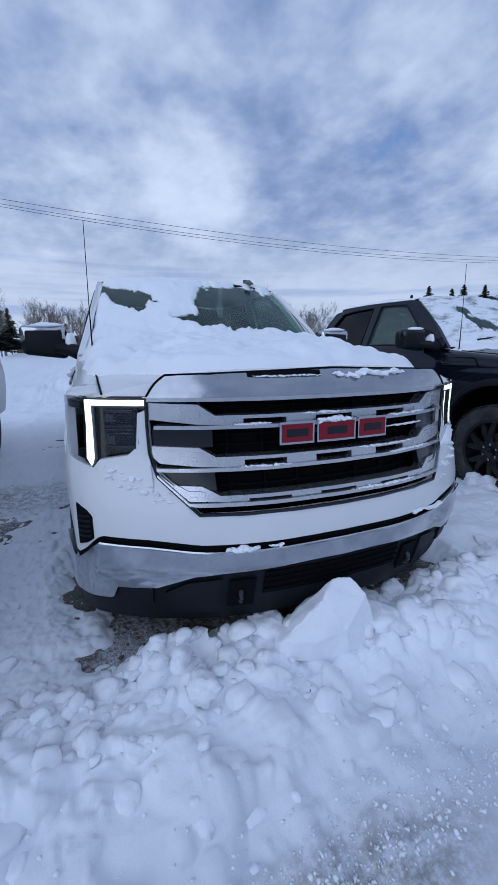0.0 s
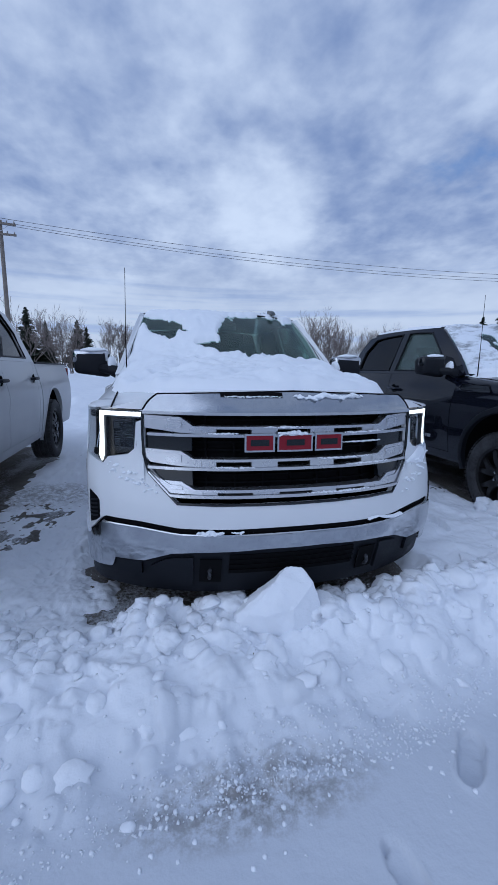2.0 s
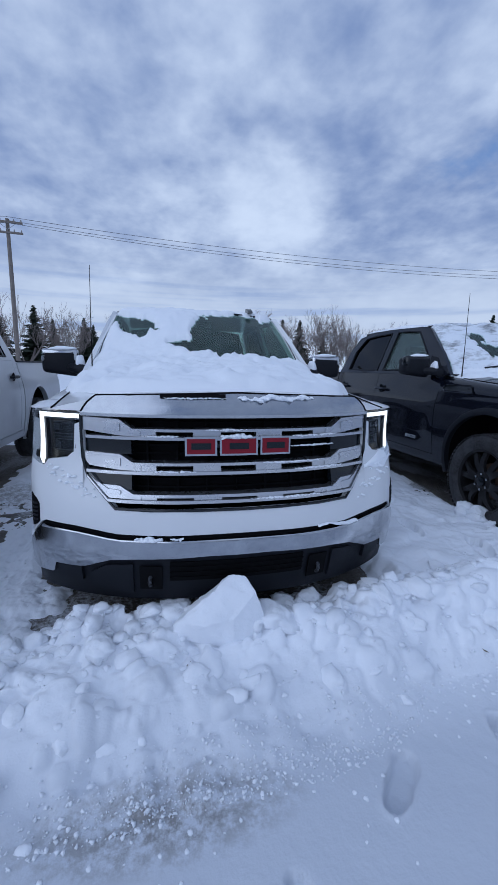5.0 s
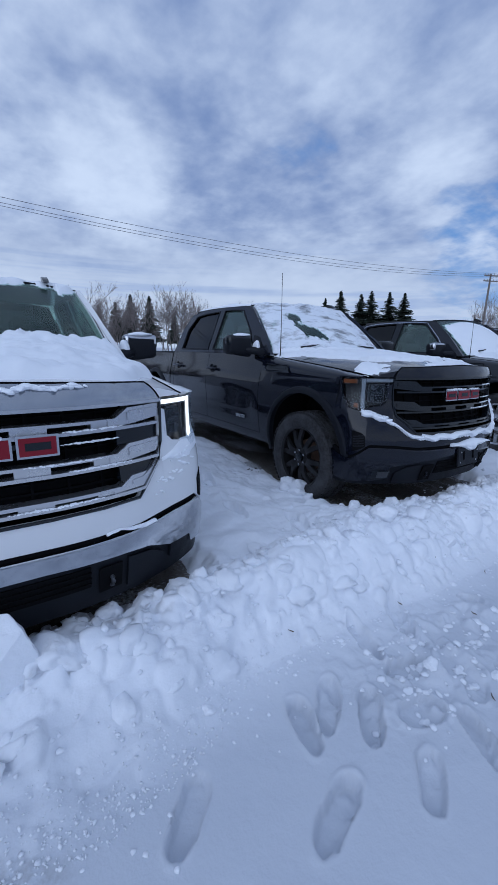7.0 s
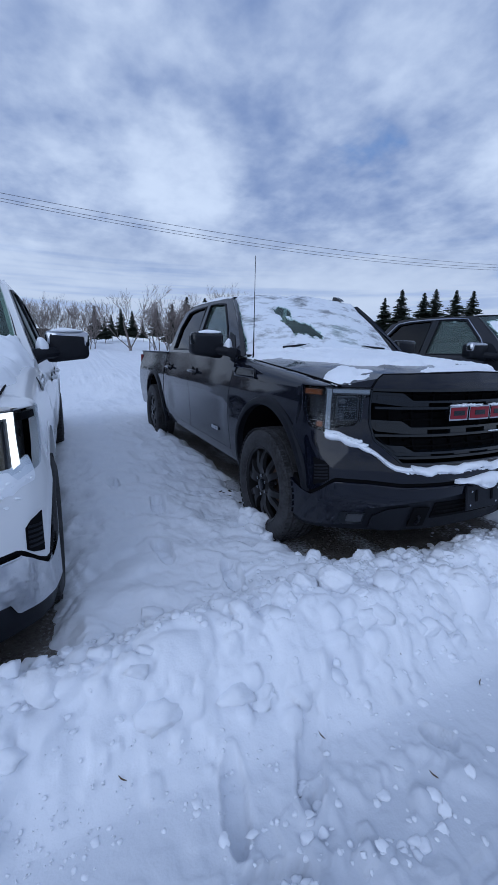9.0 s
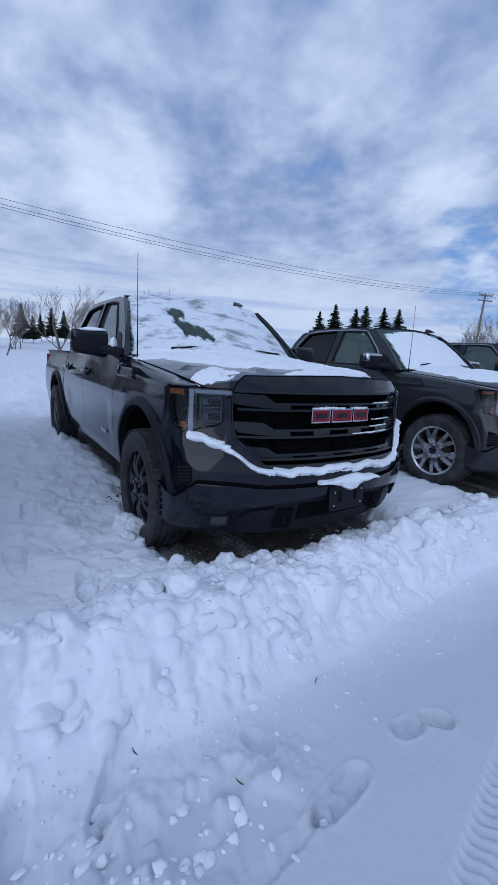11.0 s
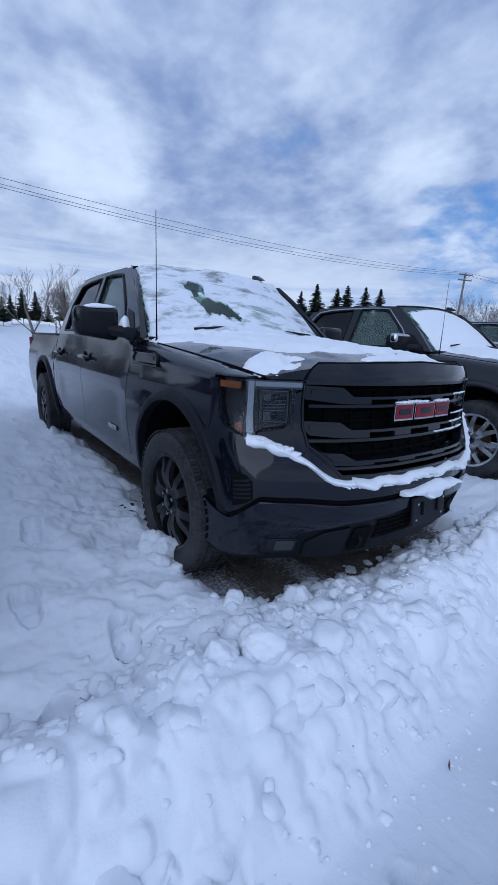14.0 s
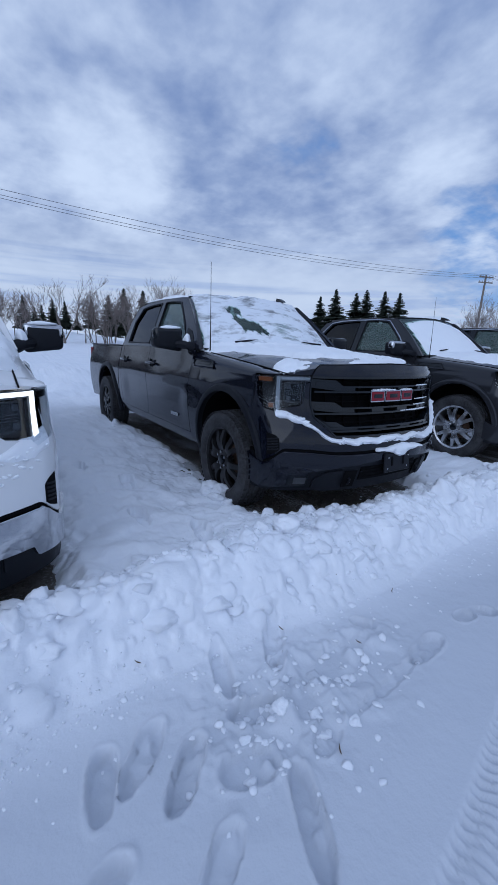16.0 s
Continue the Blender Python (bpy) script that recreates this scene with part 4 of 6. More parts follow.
def truck_body(truck, st):
    paint = st["paint"]
    # hood
    xs, n = both(span(0, .40, 6) + span(.43, .50, 4) + span(.56, .87, 8)), 24
    o, i = [], []
    for x in xs:
        y0 = float(PLAN(abs(x))) + (.055 if abs(x) < .66 else .014)
        y1 = float(cowl(x)) - .05
        col = [(x, y0 + (y1 - y0) * k / n) for k in range(n + 1)]
        drop = (x, y0 - .004, 1.144 if abs(x) > .66 else float(hood_z(x, y0)) - .02)
        o.append([drop] + [(a, b + .006, float(hood_z(a, b))) for a, b in col])
        i.append([(x, y0 + .02, drop[2])] + [(a, b + .03, float(hood_z(a, b)) - .018) for a, b in col])
    part("hood", slab(o, i), paint, truck)
    for s in (1, -1):
        part("hood_seam", tube([(s * .874, y, float(hood_z(.87, y)) + .001) for y in span(.235, 1.42, 16)], .0045, 5), M["matt_black"], truck)
    part("cowl", slab([[(x, float(cowl(x)) - .06, 1.30), (x, float(cowl(x)) + .03, 1.335 - .03 * (x / .88) ** 2)] for x in xs], [[(x, float(cowl(x)) - .06, 1.26), (x, float(cowl(x)) + .03, 1.28)] for x in xs]), M["black_plastic"], truck)

    def rocker(y):
        return max(.40, arch_z(y))

    for s in (1, -1):
        flip = (lambda g: g) if s > 0 else mirrored
        # fender with its rounded shoulder
        o, i = [], []
        ys = [.285, .32, .36, .40, .43, .455, .46] + span(.50, 1.36, 22) + [1.385, 1.394, 1.42, 1.5, 1.595]
        for y in ys:
            lo = 1.143 if y < .4575 else rocker(y)
            edge = float(hood_z(.875, y))
            shoulder = min(1.115, edge - .04) if y > .4575 else 1.1435
            base = float(SIDE(shoulder)) if y > .4575 else nose(1.0 + max(0, y - .36), 1.14)[0] if y > .36 else float(np.interp(y, [.285, .36], [.952, 1.0]))
            zs = [lo + (shoulder - lo) * k / 8 for k in range(9)]
            col = [(float(SIDE(z)) if y > .4575 else base, y, z) for z in zs]
            for q in (.2, .4, .6, .8, 1.0):
                a = q * math.pi / 2
                col.append((.878 + (base - .878) * math.cos(a) ** .8 if q < 1 else .878, y, shoulder + (edge - shoulder) * math.sin(a)))
            o.append(col)
            i.append([(x - .025, y, z - (.015 if k > 8 else 0)) for k, (x, y, z) in enumerate(col)])
        fender = part("fender", flip(slab(o, i)), paint, truck)
        # doors with a slanted recess low down
        dent = lambda y, z: -.016 * float(sstep(z, .56, .62)) * float(1 - sstep(z, .80, .93)) * float(sstep(y, 1.62, 1.85)) * float(1 - sstep(y, 3.5, 3.8))
        for name, a, b in (("front_door", 1.603, 2.815), ("rear_door", 2.823, 3.86)):
            y_arch = lambda y: max(.47, arch_z(y))
            d = part(name, flip(side_panel(span(a, b, 18), y_arch, lambda y: BELT, 12, .0, .03, dent)), paint, truck)
            hy = b - .16
            g = tube([(1.012, hy - .10, 1.105), (1.045, hy - .085, 1.108), (1.05, hy, 1.11), (1.045, hy + .085, 1.108), (1.012, hy + .10, 1.105)], [.014, .017, .018, .017, .014], 8)
            part("door_handle", flip(g), st["handle"], d)
            part("handle_cup", flip(shifted(revolve([(.0, .05), (-.012, .035), (-.016, .001)], 16), pose(1.016, hy, 1.108))), M["gloss_black"], d)
        part("badge", flip(shifted(box(.006, .19, .035, (0, 0, 0), .002, 1), pose(1.008, 1.98, .60))), M["satin"], truck, "small silver badge with unreadable lettering")
        part("rocker", flip(side_panel(span(1.41, 4.09, 10), lambda y: .37, lambda y: .463, 2, -.006, .08)), st["rocker"], truck)
        part("cab_corner", flip(side_panel(span(3.868, 3.985, 3), lambda y: .47, lambda y: BELT, 8)), paint, truck)
        part("side_vent", flip(plate([[(1.12, 1.135), (1.17, 1.20), (1.50, 1.205), (1.535, 1.165), (1.50, 1.135)]], lambda y, z, d: (float(SIDE(z)) + .010 - d, y, z), .02)), M["gloss_black"], fender)
        part("vent_rim", flip(tube([(float(SIDE(z)) + .012, y, z) for y, z in ((1.12, 1.135), (1.17, 1.20), (1.50, 1.205), (1.535, 1.165), (1.50, 1.135))], .009, 6, True)), paint, fender)
        part("vent_bar", flip(plate([[(1.19, 1.163), (1.20, 1.180), (1.46, 1.182), (1.47, 1.163)]], lambda y, z, d: (float(SIDE(z)) + .015 - d, y, z), .02)), st["moulding"], fender)
        # bed side
        yb = [4.015, 4.06, 4.10, 4.112] + span(4.13, 5.12, 24) + [5.14, 5.2, 5.5, 5.78]
        bed = part("bed_side", flip(side_panel(yb, rocker, lambda y: 1.275, 10, .0, .06)), paint, truck)
        part("bed_cap", flip(merge(box(.10, 1.77, .02, (.925, 4.90, 1.285), .008, 2))), M["black_plastic"], bed)
        part("tail_light", flip(shifted(box(.05, .05, .26, (0, 0, 0), .012, 2), pose(.975, 5.79, 1.10))), M["red_lens"], truck, "red tail light")
        # wheel wells and arch trims
        for c in (ARCH_Y, ARCH_Y2):
            well = revolve([(.45, .02), (.45, ARCH_R + .01), (.99, ARCH_R + .012), (.99, ARCH_R + .002), (.47, ARCH_R - .005), (.47, .02)], 28, "x", radians(-12), radians(192))
            part("wheel_well", flip(shifted(well, pose(0, c, ARCH_Z))), M["matt_black"], truck)
            w = .055 if st["flare"] else .018
            stick = .028 if st["flare"] else .006
            prof_o, prof_i = [], []
            for k in range(33):
                a = radians(-14 + 208 * k / 32)
                row_o, row_i = [], []
                for r, p in ((ARCH_R - .008, stick * .8), (ARCH_R + w * .3, stick), (ARCH_R + w * .8, stick * .7), (ARCH_R + w, .002)):
                    yy, zz = c + r * math.cos(a), ARCH_Z + r * math.sin(a)
                    xx = float(SIDE(max(.36, min(1.1, zz))))
                    row_o.append((xx + p, yy, zz))
                    row_i.append((xx - .03, yy, zz))
                prof_o.append(row_o)
                prof_i.append(row_i)
            part("arch_trim", flip(slab(prof_o, prof_i)), st["flare_mat"], truck)
        # cab side above the belt
        cab = part("cab_frame", flip(plate([CAB_LINE, WINDOW_F, WINDOW_R], house, .04)), paint, truck)
        part("window_front", flip(plate([WINDOW_F], lambda y, z, d: house(y, z, .018 + d), .005)), M["side_glass"], cab, "tinted side window").visible_shadow = False
        part("window_rear", flip(plate([WINDOW_R], lambda y, z, d: house(y, z, .018 + d), .005)), M["privacy_glass"], cab, "dark privacy window").visible_shadow = False
        for w in (WINDOW_F, WINDOW_R):
            part("window_seal", flip(tube([house(y, z, -.001) for y, z in w], .011, 6, True)), M["black_plastic"], cab)
        if st["window_trim"]:
            part("window_trim", flip(tube([house(y, z, -.004) for y, z in [(1.78, 1.315), (1.98, 1.555), (2.26, 1.80), (2.5, 1.825), (2.9, 1.828), (3.3, 1.822), (3.54, 1.79), (3.73, 1.61), (3.78, 1.315)]], .011, 6)), M["chrome"], cab)
        part("b_pillar", flip(plate([[(2.785, 1.33), (2.745, 1.81), (2.86, 1.81), (2.885, 1.33)]], lambda y, z, d: house(y, z, d - .003), .02)), M["gloss_black"], cab)
        part("mirror_sail", flip(plate([[(1.60, 1.30), (1.78, 1.47), (1.90, 1.50), (1.86, 1.31)]], lambda y, z, d: house(y, z, d - .006), .02)), M["black_plastic"], cab)
        # pillar between windscreen and side
        o, i = [], []
        for k in range(13):
            v = k / 12
            a = .88 + (.735 - .88) * v
            gy = float(cowl(a) + (roof_front(a) - cowl(a)) * v)
            gz = float(top_z(a, gy - 1e-4)) if v > 0 else 1.30
            hy_, hz = 1.50 + .63 * v, 1.292 + (1.815 - 1.292) * (v + .04 * math.sin(math.pi * v))
            h = house(hy_, hz)
            p0, p1 = Vector((a - .012, gy, gz + .006)), Vector(h)
            mid = (p0 + p1) / 2 + Vector((.018, -.006, .018))
            o.append([tuple(p0), tuple(mid), tuple(p1)])
            i.append([tuple(Vector(q) + Vector((-.03, .03, -.02))) for q in (p0, mid, p1)])
        part("a_pillar", flip(slab(o, i)), paint, truck)
        # mirror: arm, shell, cap, glass
        arm = part("mirror", flip(tube([(.93, 1.66, 1.30), (1.0, 1.665, 1.325), (1.08, 1.77, 1.335)], [.055, .042, .04], 10)), M["black_plastic"], truck, st["mirror_label"])
        shell = box(.285, .15, .205, (0, 0, 0), .035, 3)
        v = shell[0]
        v[:, 1] += .10 * (v[:, 0] / .25) ** 2 + .03 * v[:, 0]
        v[:, 2] *= 1 - .25 * np.clip(v[:, 0], -.2, .2)
        v[:, 2] += .10 * (v[:, 0] + .1) * (v[:, 2] < 0)
        part("mirror_shell", flip(shifted((v, shell[1]), pose(1.155, 1.79, 1.370))), M["black_plastic"], arm)
        cap = box(.292, .085, .115, (0, 0, 0), .03, 3)
        v = cap[0]
        v[:, 1] += .10 * (v[:, 0] / .25) ** 2 + .03 * v[:, 0]
        part("mirror_cap", flip(shifted((v, cap[1]), pose(1.157, 1.758, 1.425))), st["mirror_cap"], arm)
        part("mirror_glass", flip(shifted(box(.20, .004, .14, (0, 0, 0), .0), pose(1.15, 1.885, 1.370))), M["chrome"], arm)
        for c in (ARCH_Y, ARCH_Y2):
            wheel(truck, (s * st.get("track", .905), c + (st.get("ahead", 0) if c == ARCH_Y else 0), st["tyre"] - st.get("drop", 0)), s, st)

    # roof, glass, rear of the cab, bed
    xs = span(-.745, .745, 22)
    ys = lambda x: span(float(roof_front(x)) - .005, 3.72 - .12 * (x / .745) ** 2, 18)
    rz = lambda x, y: 1.868 - .03 * (x / .735) ** 2 + .025 * math.sin(max(0, min(1, (y - float(roof_front(x))) / 1.8)) * math.pi)
    part("roof", slab([[(x, y, rz(x, y)) for y in ys(x)] for x in xs], [[(x, y, rz(x, y) - .03) for y in ys(x)] for x in xs]), paint, truck)
    o, i = [], []
    for u in span(-1, 1, 24):
        row = []
        for v in span(0, 1, 14):
            x = u * (.88 + (.735 - .88) * v)
            y = float(cowl(x) + (roof_front(x) - cowl(x)) * v)
            zb, zt = 1.335 - .035 * (x / .88) ** 2, 1.868 - .03 * (x / .735) ** 2
            row.append((x, y, zb + (zt - zb) * (v + .07 * math.sin(math.pi * v))))
        o.append(row)
        i.append([(x, y + .006, z - .006) for x, y, z in row])
    part("windscreen", slab(o, i), M["windscreen"], truck, "green-tinted windscreen").visible_shadow = False
    part("screen_border", tube([o[0][k] for k in range(15)] + [o[k][14] for k in range(1, 25)] + [o[24][k] for k in range(13, -1, -1)], .012, 6), M["black_plastic"], truck)
    part("wiper", merge(tube([(-.55, 1.50, 1.375), (-.25, 1.515, 1.405), (.10, 1.50, 1.39)], .010, 6), tube([(.05, 1.49, 1.37), (.35, 1.515, 1.40), (.62, 1.52, 1.385)], .010, 6)), M["black_plastic"], truck)
    back = [[(x, 3.99 - (z - BELT) * .43, z) for z in span(BELT, 1.86 - .03 * (x / .745) ** 2, 4)] for x in span(-.90, .90, 8)]
    back = [[(x * (1 - (z - BELT) * .42), y, z) for x, y, z in r] for r in back]
    part("rear_window", slab(back, [[(x, y - .01, z) for x, y, z in r] for r in back]), M["privacy_glass"], truck)
    part("cab_back", box(1.9, .04, .88, (0, 3.965, .88), .01, 1), paint, truck)
    part("bed_floor", box(1.66, 1.78, .05, (0, 4.90, .82), .01, 1), M["black_plastic"], truck)
    part("tailgate", box(1.86, .06, .50, (0, 5.80, 1.03), .015, 2), paint, truck)
    part("rear_bumper", box(1.96, .20, .20, (0, 5.88, .62), .04, 3), st["bumper"], truck)
    part("chassis", merge(box(1.5, 5.2, .22, (0, 3.1, .47), .04, 1), box(1.30, .9, .52, (0, .85, .80), .05, 1), box(.16, 3.6, .10, (.45, 3.0, .34), .02, 1), box(.16, 3.6, .10, (-.45, 3.0, .34), .02, 1)), M["matt_black"], truck)
    part("floor_pan", box(1.86, 2.4, .05, (0, 2.78, .60), .01, 1), M["matt_black"], truck)
    part("firewall", box(1.84, .05, .60, (0, 1.56, .98), .01, 1), M["matt_black"], truck)
    part("axle", merge(tube([(-.80, ARCH_Y2, .40), (.80, ARCH_Y2, .40)], .05, 10), tube([(-.80, ARCH_Y, .38), (.80, ARCH_Y, .38)], .03, 8), shifted(rock(.14, 3), pose(.1, ARCH_Y2, .40))), M["rust"], truck)
    # cabin
    part("dashboard", box(1.66, .42, .34, (0, 1.80, 1.12), .09, 3), M["black_plastic"], truck)
    wheel_ring = shifted(revolve([(.018 * math.cos(t), .185 + .018 * math.sin(t)) for t in np.linspace(0, 2 * math.pi, 9)], 28, "y"), pose(.40, 2.02, 1.22, -62 + 90, 0, 0))
    part("steering_wheel", wheel_ring, M["black_plastic"], truck)
    for x, y in ((-.40, 2.62), (.40, 2.62), (-.40, 3.55), (.40, 3.55)):
        seat = part("seat", merge(shifted(box(.50, .52, .18, (0, 0, 0), .06, 3), pose(x, y - .12, .88)), shifted(box(.48, .16, .62, (0, 0, 0), .06, 3), pose(x, y + .18, 1.20, -14, 0, 0))), M["fabric"], truck)
        part("headrest", shifted(box(.26, .11, .18, (0, 0, 0), .045, 3), pose(x, y + .28, 1.57, -10, 0, 0)), M["fabric"], seat)
    part("rear_view_mirror", shifted(box(.24, .03, .075, (0, 0, 0), .014, 2), pose(0, 2.06, 1.74, 8, 0, 0)), M["black_plastic"], truck)
    # aerials
    part("whip_aerial", tube([(-.862, 1.45, 1.255), (-.862, 1.45, 1.30), (-.860, 1.455, 1.60), (-.852, 1.475, 2.08)], [.012, .006, .003, .0022], 6), M["matt_black"], truck)
    fin = plate([[(2.09, 1.88), (2.13, 1.905), (2.19, 1.93), (2.235, 1.935), (2.25, 1.88)]], lambda y, z, d: (.478 + d, y, z), .045)
    part("roof_aerial", fin, M["gloss_black"], truck)


def pickup(name, m, st, label):
    truck = thing(name, m, label, "pickup truck", "parked pickup trucks")
    truck_front(truck, st)
    truck_body(truck, st)
    return truck


CHROME_STYLE = dict(post_back=M["lamp_metal"], marker=M["lamp_dark"], marker_label="dark side marker", paint=M["white_paint"], lip=M["lip_chrome"], moulding=M["chrome"], surround=M["gloss_black"], wing=M["satin"], wing_label="brushed silver grille wing", bar=M["satin"], pale_wings=True,
                    drl=M["drl_on"], drl_label="glowing white light bar", lamp_label="dark headlight with lit bars", bumper=M["chrome"], bumper_label="dull chrome bumper", chrome_bumper=True, handle=M["white_paint"], rocker=M["white_paint"],
                    flare=False, flare_mat=M["white_paint"], window_trim=False, mirror_cap=M["chrome"], mirror_label="black wing mirror with chrome cap", tyre=.405, rim=M["silver_rim"])
DARK_STYLE = dict(post_back=M["lamp_dark"], marker=M["amber"], marker_label="amber side marker", paint=M["dark_paint"], lip=M["dark_paint"], moulding=M["gloss_black"], surround=M["gloss_black"], wing=M["gloss_black"], wing_label="gloss black grille wing", bar=M["gloss_black"], pale_wings=False,
                  drl=M["drl_off"], drl_label="unlit frosted light bar", lamp_label="dark unlit headlight", bumper=M["dark_paint"], bumper_label="dark painted bumper", chrome_bumper=False, handle=M["dark_paint"], rocker=M["dark_paint"],
                  flare=True, flare_mat=M["black_plastic"], window_trim=False, mirror_cap=M["gloss_black"], mirror_label="black wing mirror with snow on top", tyre=.424, track=.94, ahead=-.03, drop=.05, rim=M["black_rim"], plate=True, steer=-1)
GREY_STYLE = dict(DARK_STYLE, paint=M["grey_paint"], lip=M["grey_paint"], bumper=M["grey_paint"], handle=M["grey_paint"], rocker=M["grey_paint"], flare_mat=M["grey_paint"], wing=M["chrome"], bar=M["chrome"], wing_label="chrome grille wing", mirror_cap=M["chrome"], mirror_label="wing mirror with chrome cap", window_trim=True, rim=M["silver_rim"], plate=False, steer=0, track=.92, drop=.03)
WHITE_AT, DARK_AT, GREY_AT, FAR_AT, LEFT_AT = pose(0, 0, 0), pose(3.465, .25, .04, 0, 0, 1.0), pose(6.90, .25, .05), pose(10.30, .30, .08), pose(-3.0, -.45, .10)
pickup("pickup_truck", WHITE_AT, CHROME_STYLE, "white pickup truck with chrome bumper and lit headlights in snow")
pickup("pickup_truck", DARK_AT, DARK_STYLE, "near-black pickup truck with black grille and wheels parked in snow")
grey_truck = pickup("pickup_truck", GREY_AT, GREY_STYLE, "dark grey pickup truck with chrome window trim and silver wheels")
tagged(copy_thing(grey_truck, FAR_AT), "dark grey pickup truck at the end of the row")
pickup("pickup_truck", LEFT_AT, dict(CHROME_STYLE, paint=M["dirty_white_paint"], flare_mat=M["dirty_white_paint"], handle=M["black_plastic"], rocker=M["dirty_white_paint"], rim=M["black_rim"]), "salt-stained white pickup truck with black door handles")

# ---- ground: gravel lot under a snow sheet ----
TRUCK_SPOTS = ((0.0, 0.0), (3.465, .25), (6.90, .25), (10.30, .30), (-3.0, -.45))
FOOTPRINTS = (
    (.96, -.765, 72, .130, 1.0, .034), (1.10, -.745, 46, .140, 1.0, .030), (1.217, -.87, 48, .140, 1.0, .038), (1.534, -.54, 74, .150, .9, .032), (1.493, -1.20, 68, .180, .9, .034), (2.48, -.92, 10, .140, 1.0, .028),
    (2.90, -.87, -3, .075, .9, .022), (3.04, -.90, -40, .070, .9, .020), (.85, -1.06, 22, .140, 1.0, .034), (1.20, -1.16, 37, .120, .9, .024), (1.56, -.78, -10, .130, 1.2, .030), (1.41, -.97, -8, .110, 1.4, .020),
    (1.844, -.505, 58, .200, 1.1, .028), (.445, -.82, 45, .135, 1.0, .030), (.445, -1.21, 15, .120, 1.0, .026), (.0, -1.10, 100, .110, .8, .018), (2.335, -.64, -60, .065, 1.0, .024), (1.75, -1.0, 30, .11, 1.1, .016), (2.15, -.97, 8, .24, .5, .010),
    (1.64, .23, 82, .13, 1.3, .032), (1.95, .55, 80, .14, 1.2, .040), (1.62, .92, 95, .14, 1.2, .040), (1.75, 1.7, 85, .14, 1.2, .040), (1.45, 2.3, 100, .14, 1.2, .040))


def crest_line(x):
    return np.interp(x, [-3, -.5, .2, .9, 2, 3, 5], [-.30, -.27, -.19, -.13, -.06, -.02, -.02]) + .05 * vnoise(x * 1.1, x * 0 + 3.3, 5)


def foot_line(x):
    return np.interp(x, [-3, .2, .9, 3, 4.5, 8], [-.86, -.76, -.47, -.42, -.30, -.22]) + .05 * vnoise(x * 1.7, x * 0 + 6.3, 6)


def crest_top(x, y):
    return np.interp(x, [-3, -.6, 0, .9, 2, 3, 5], [.10, .115, .165, .215, .25, .24, .22]) + .035 * vnoise(x * 2.3, y * 2.0, 41) + .022 * vnoise(x * 5.3, y * 5.0, 43)


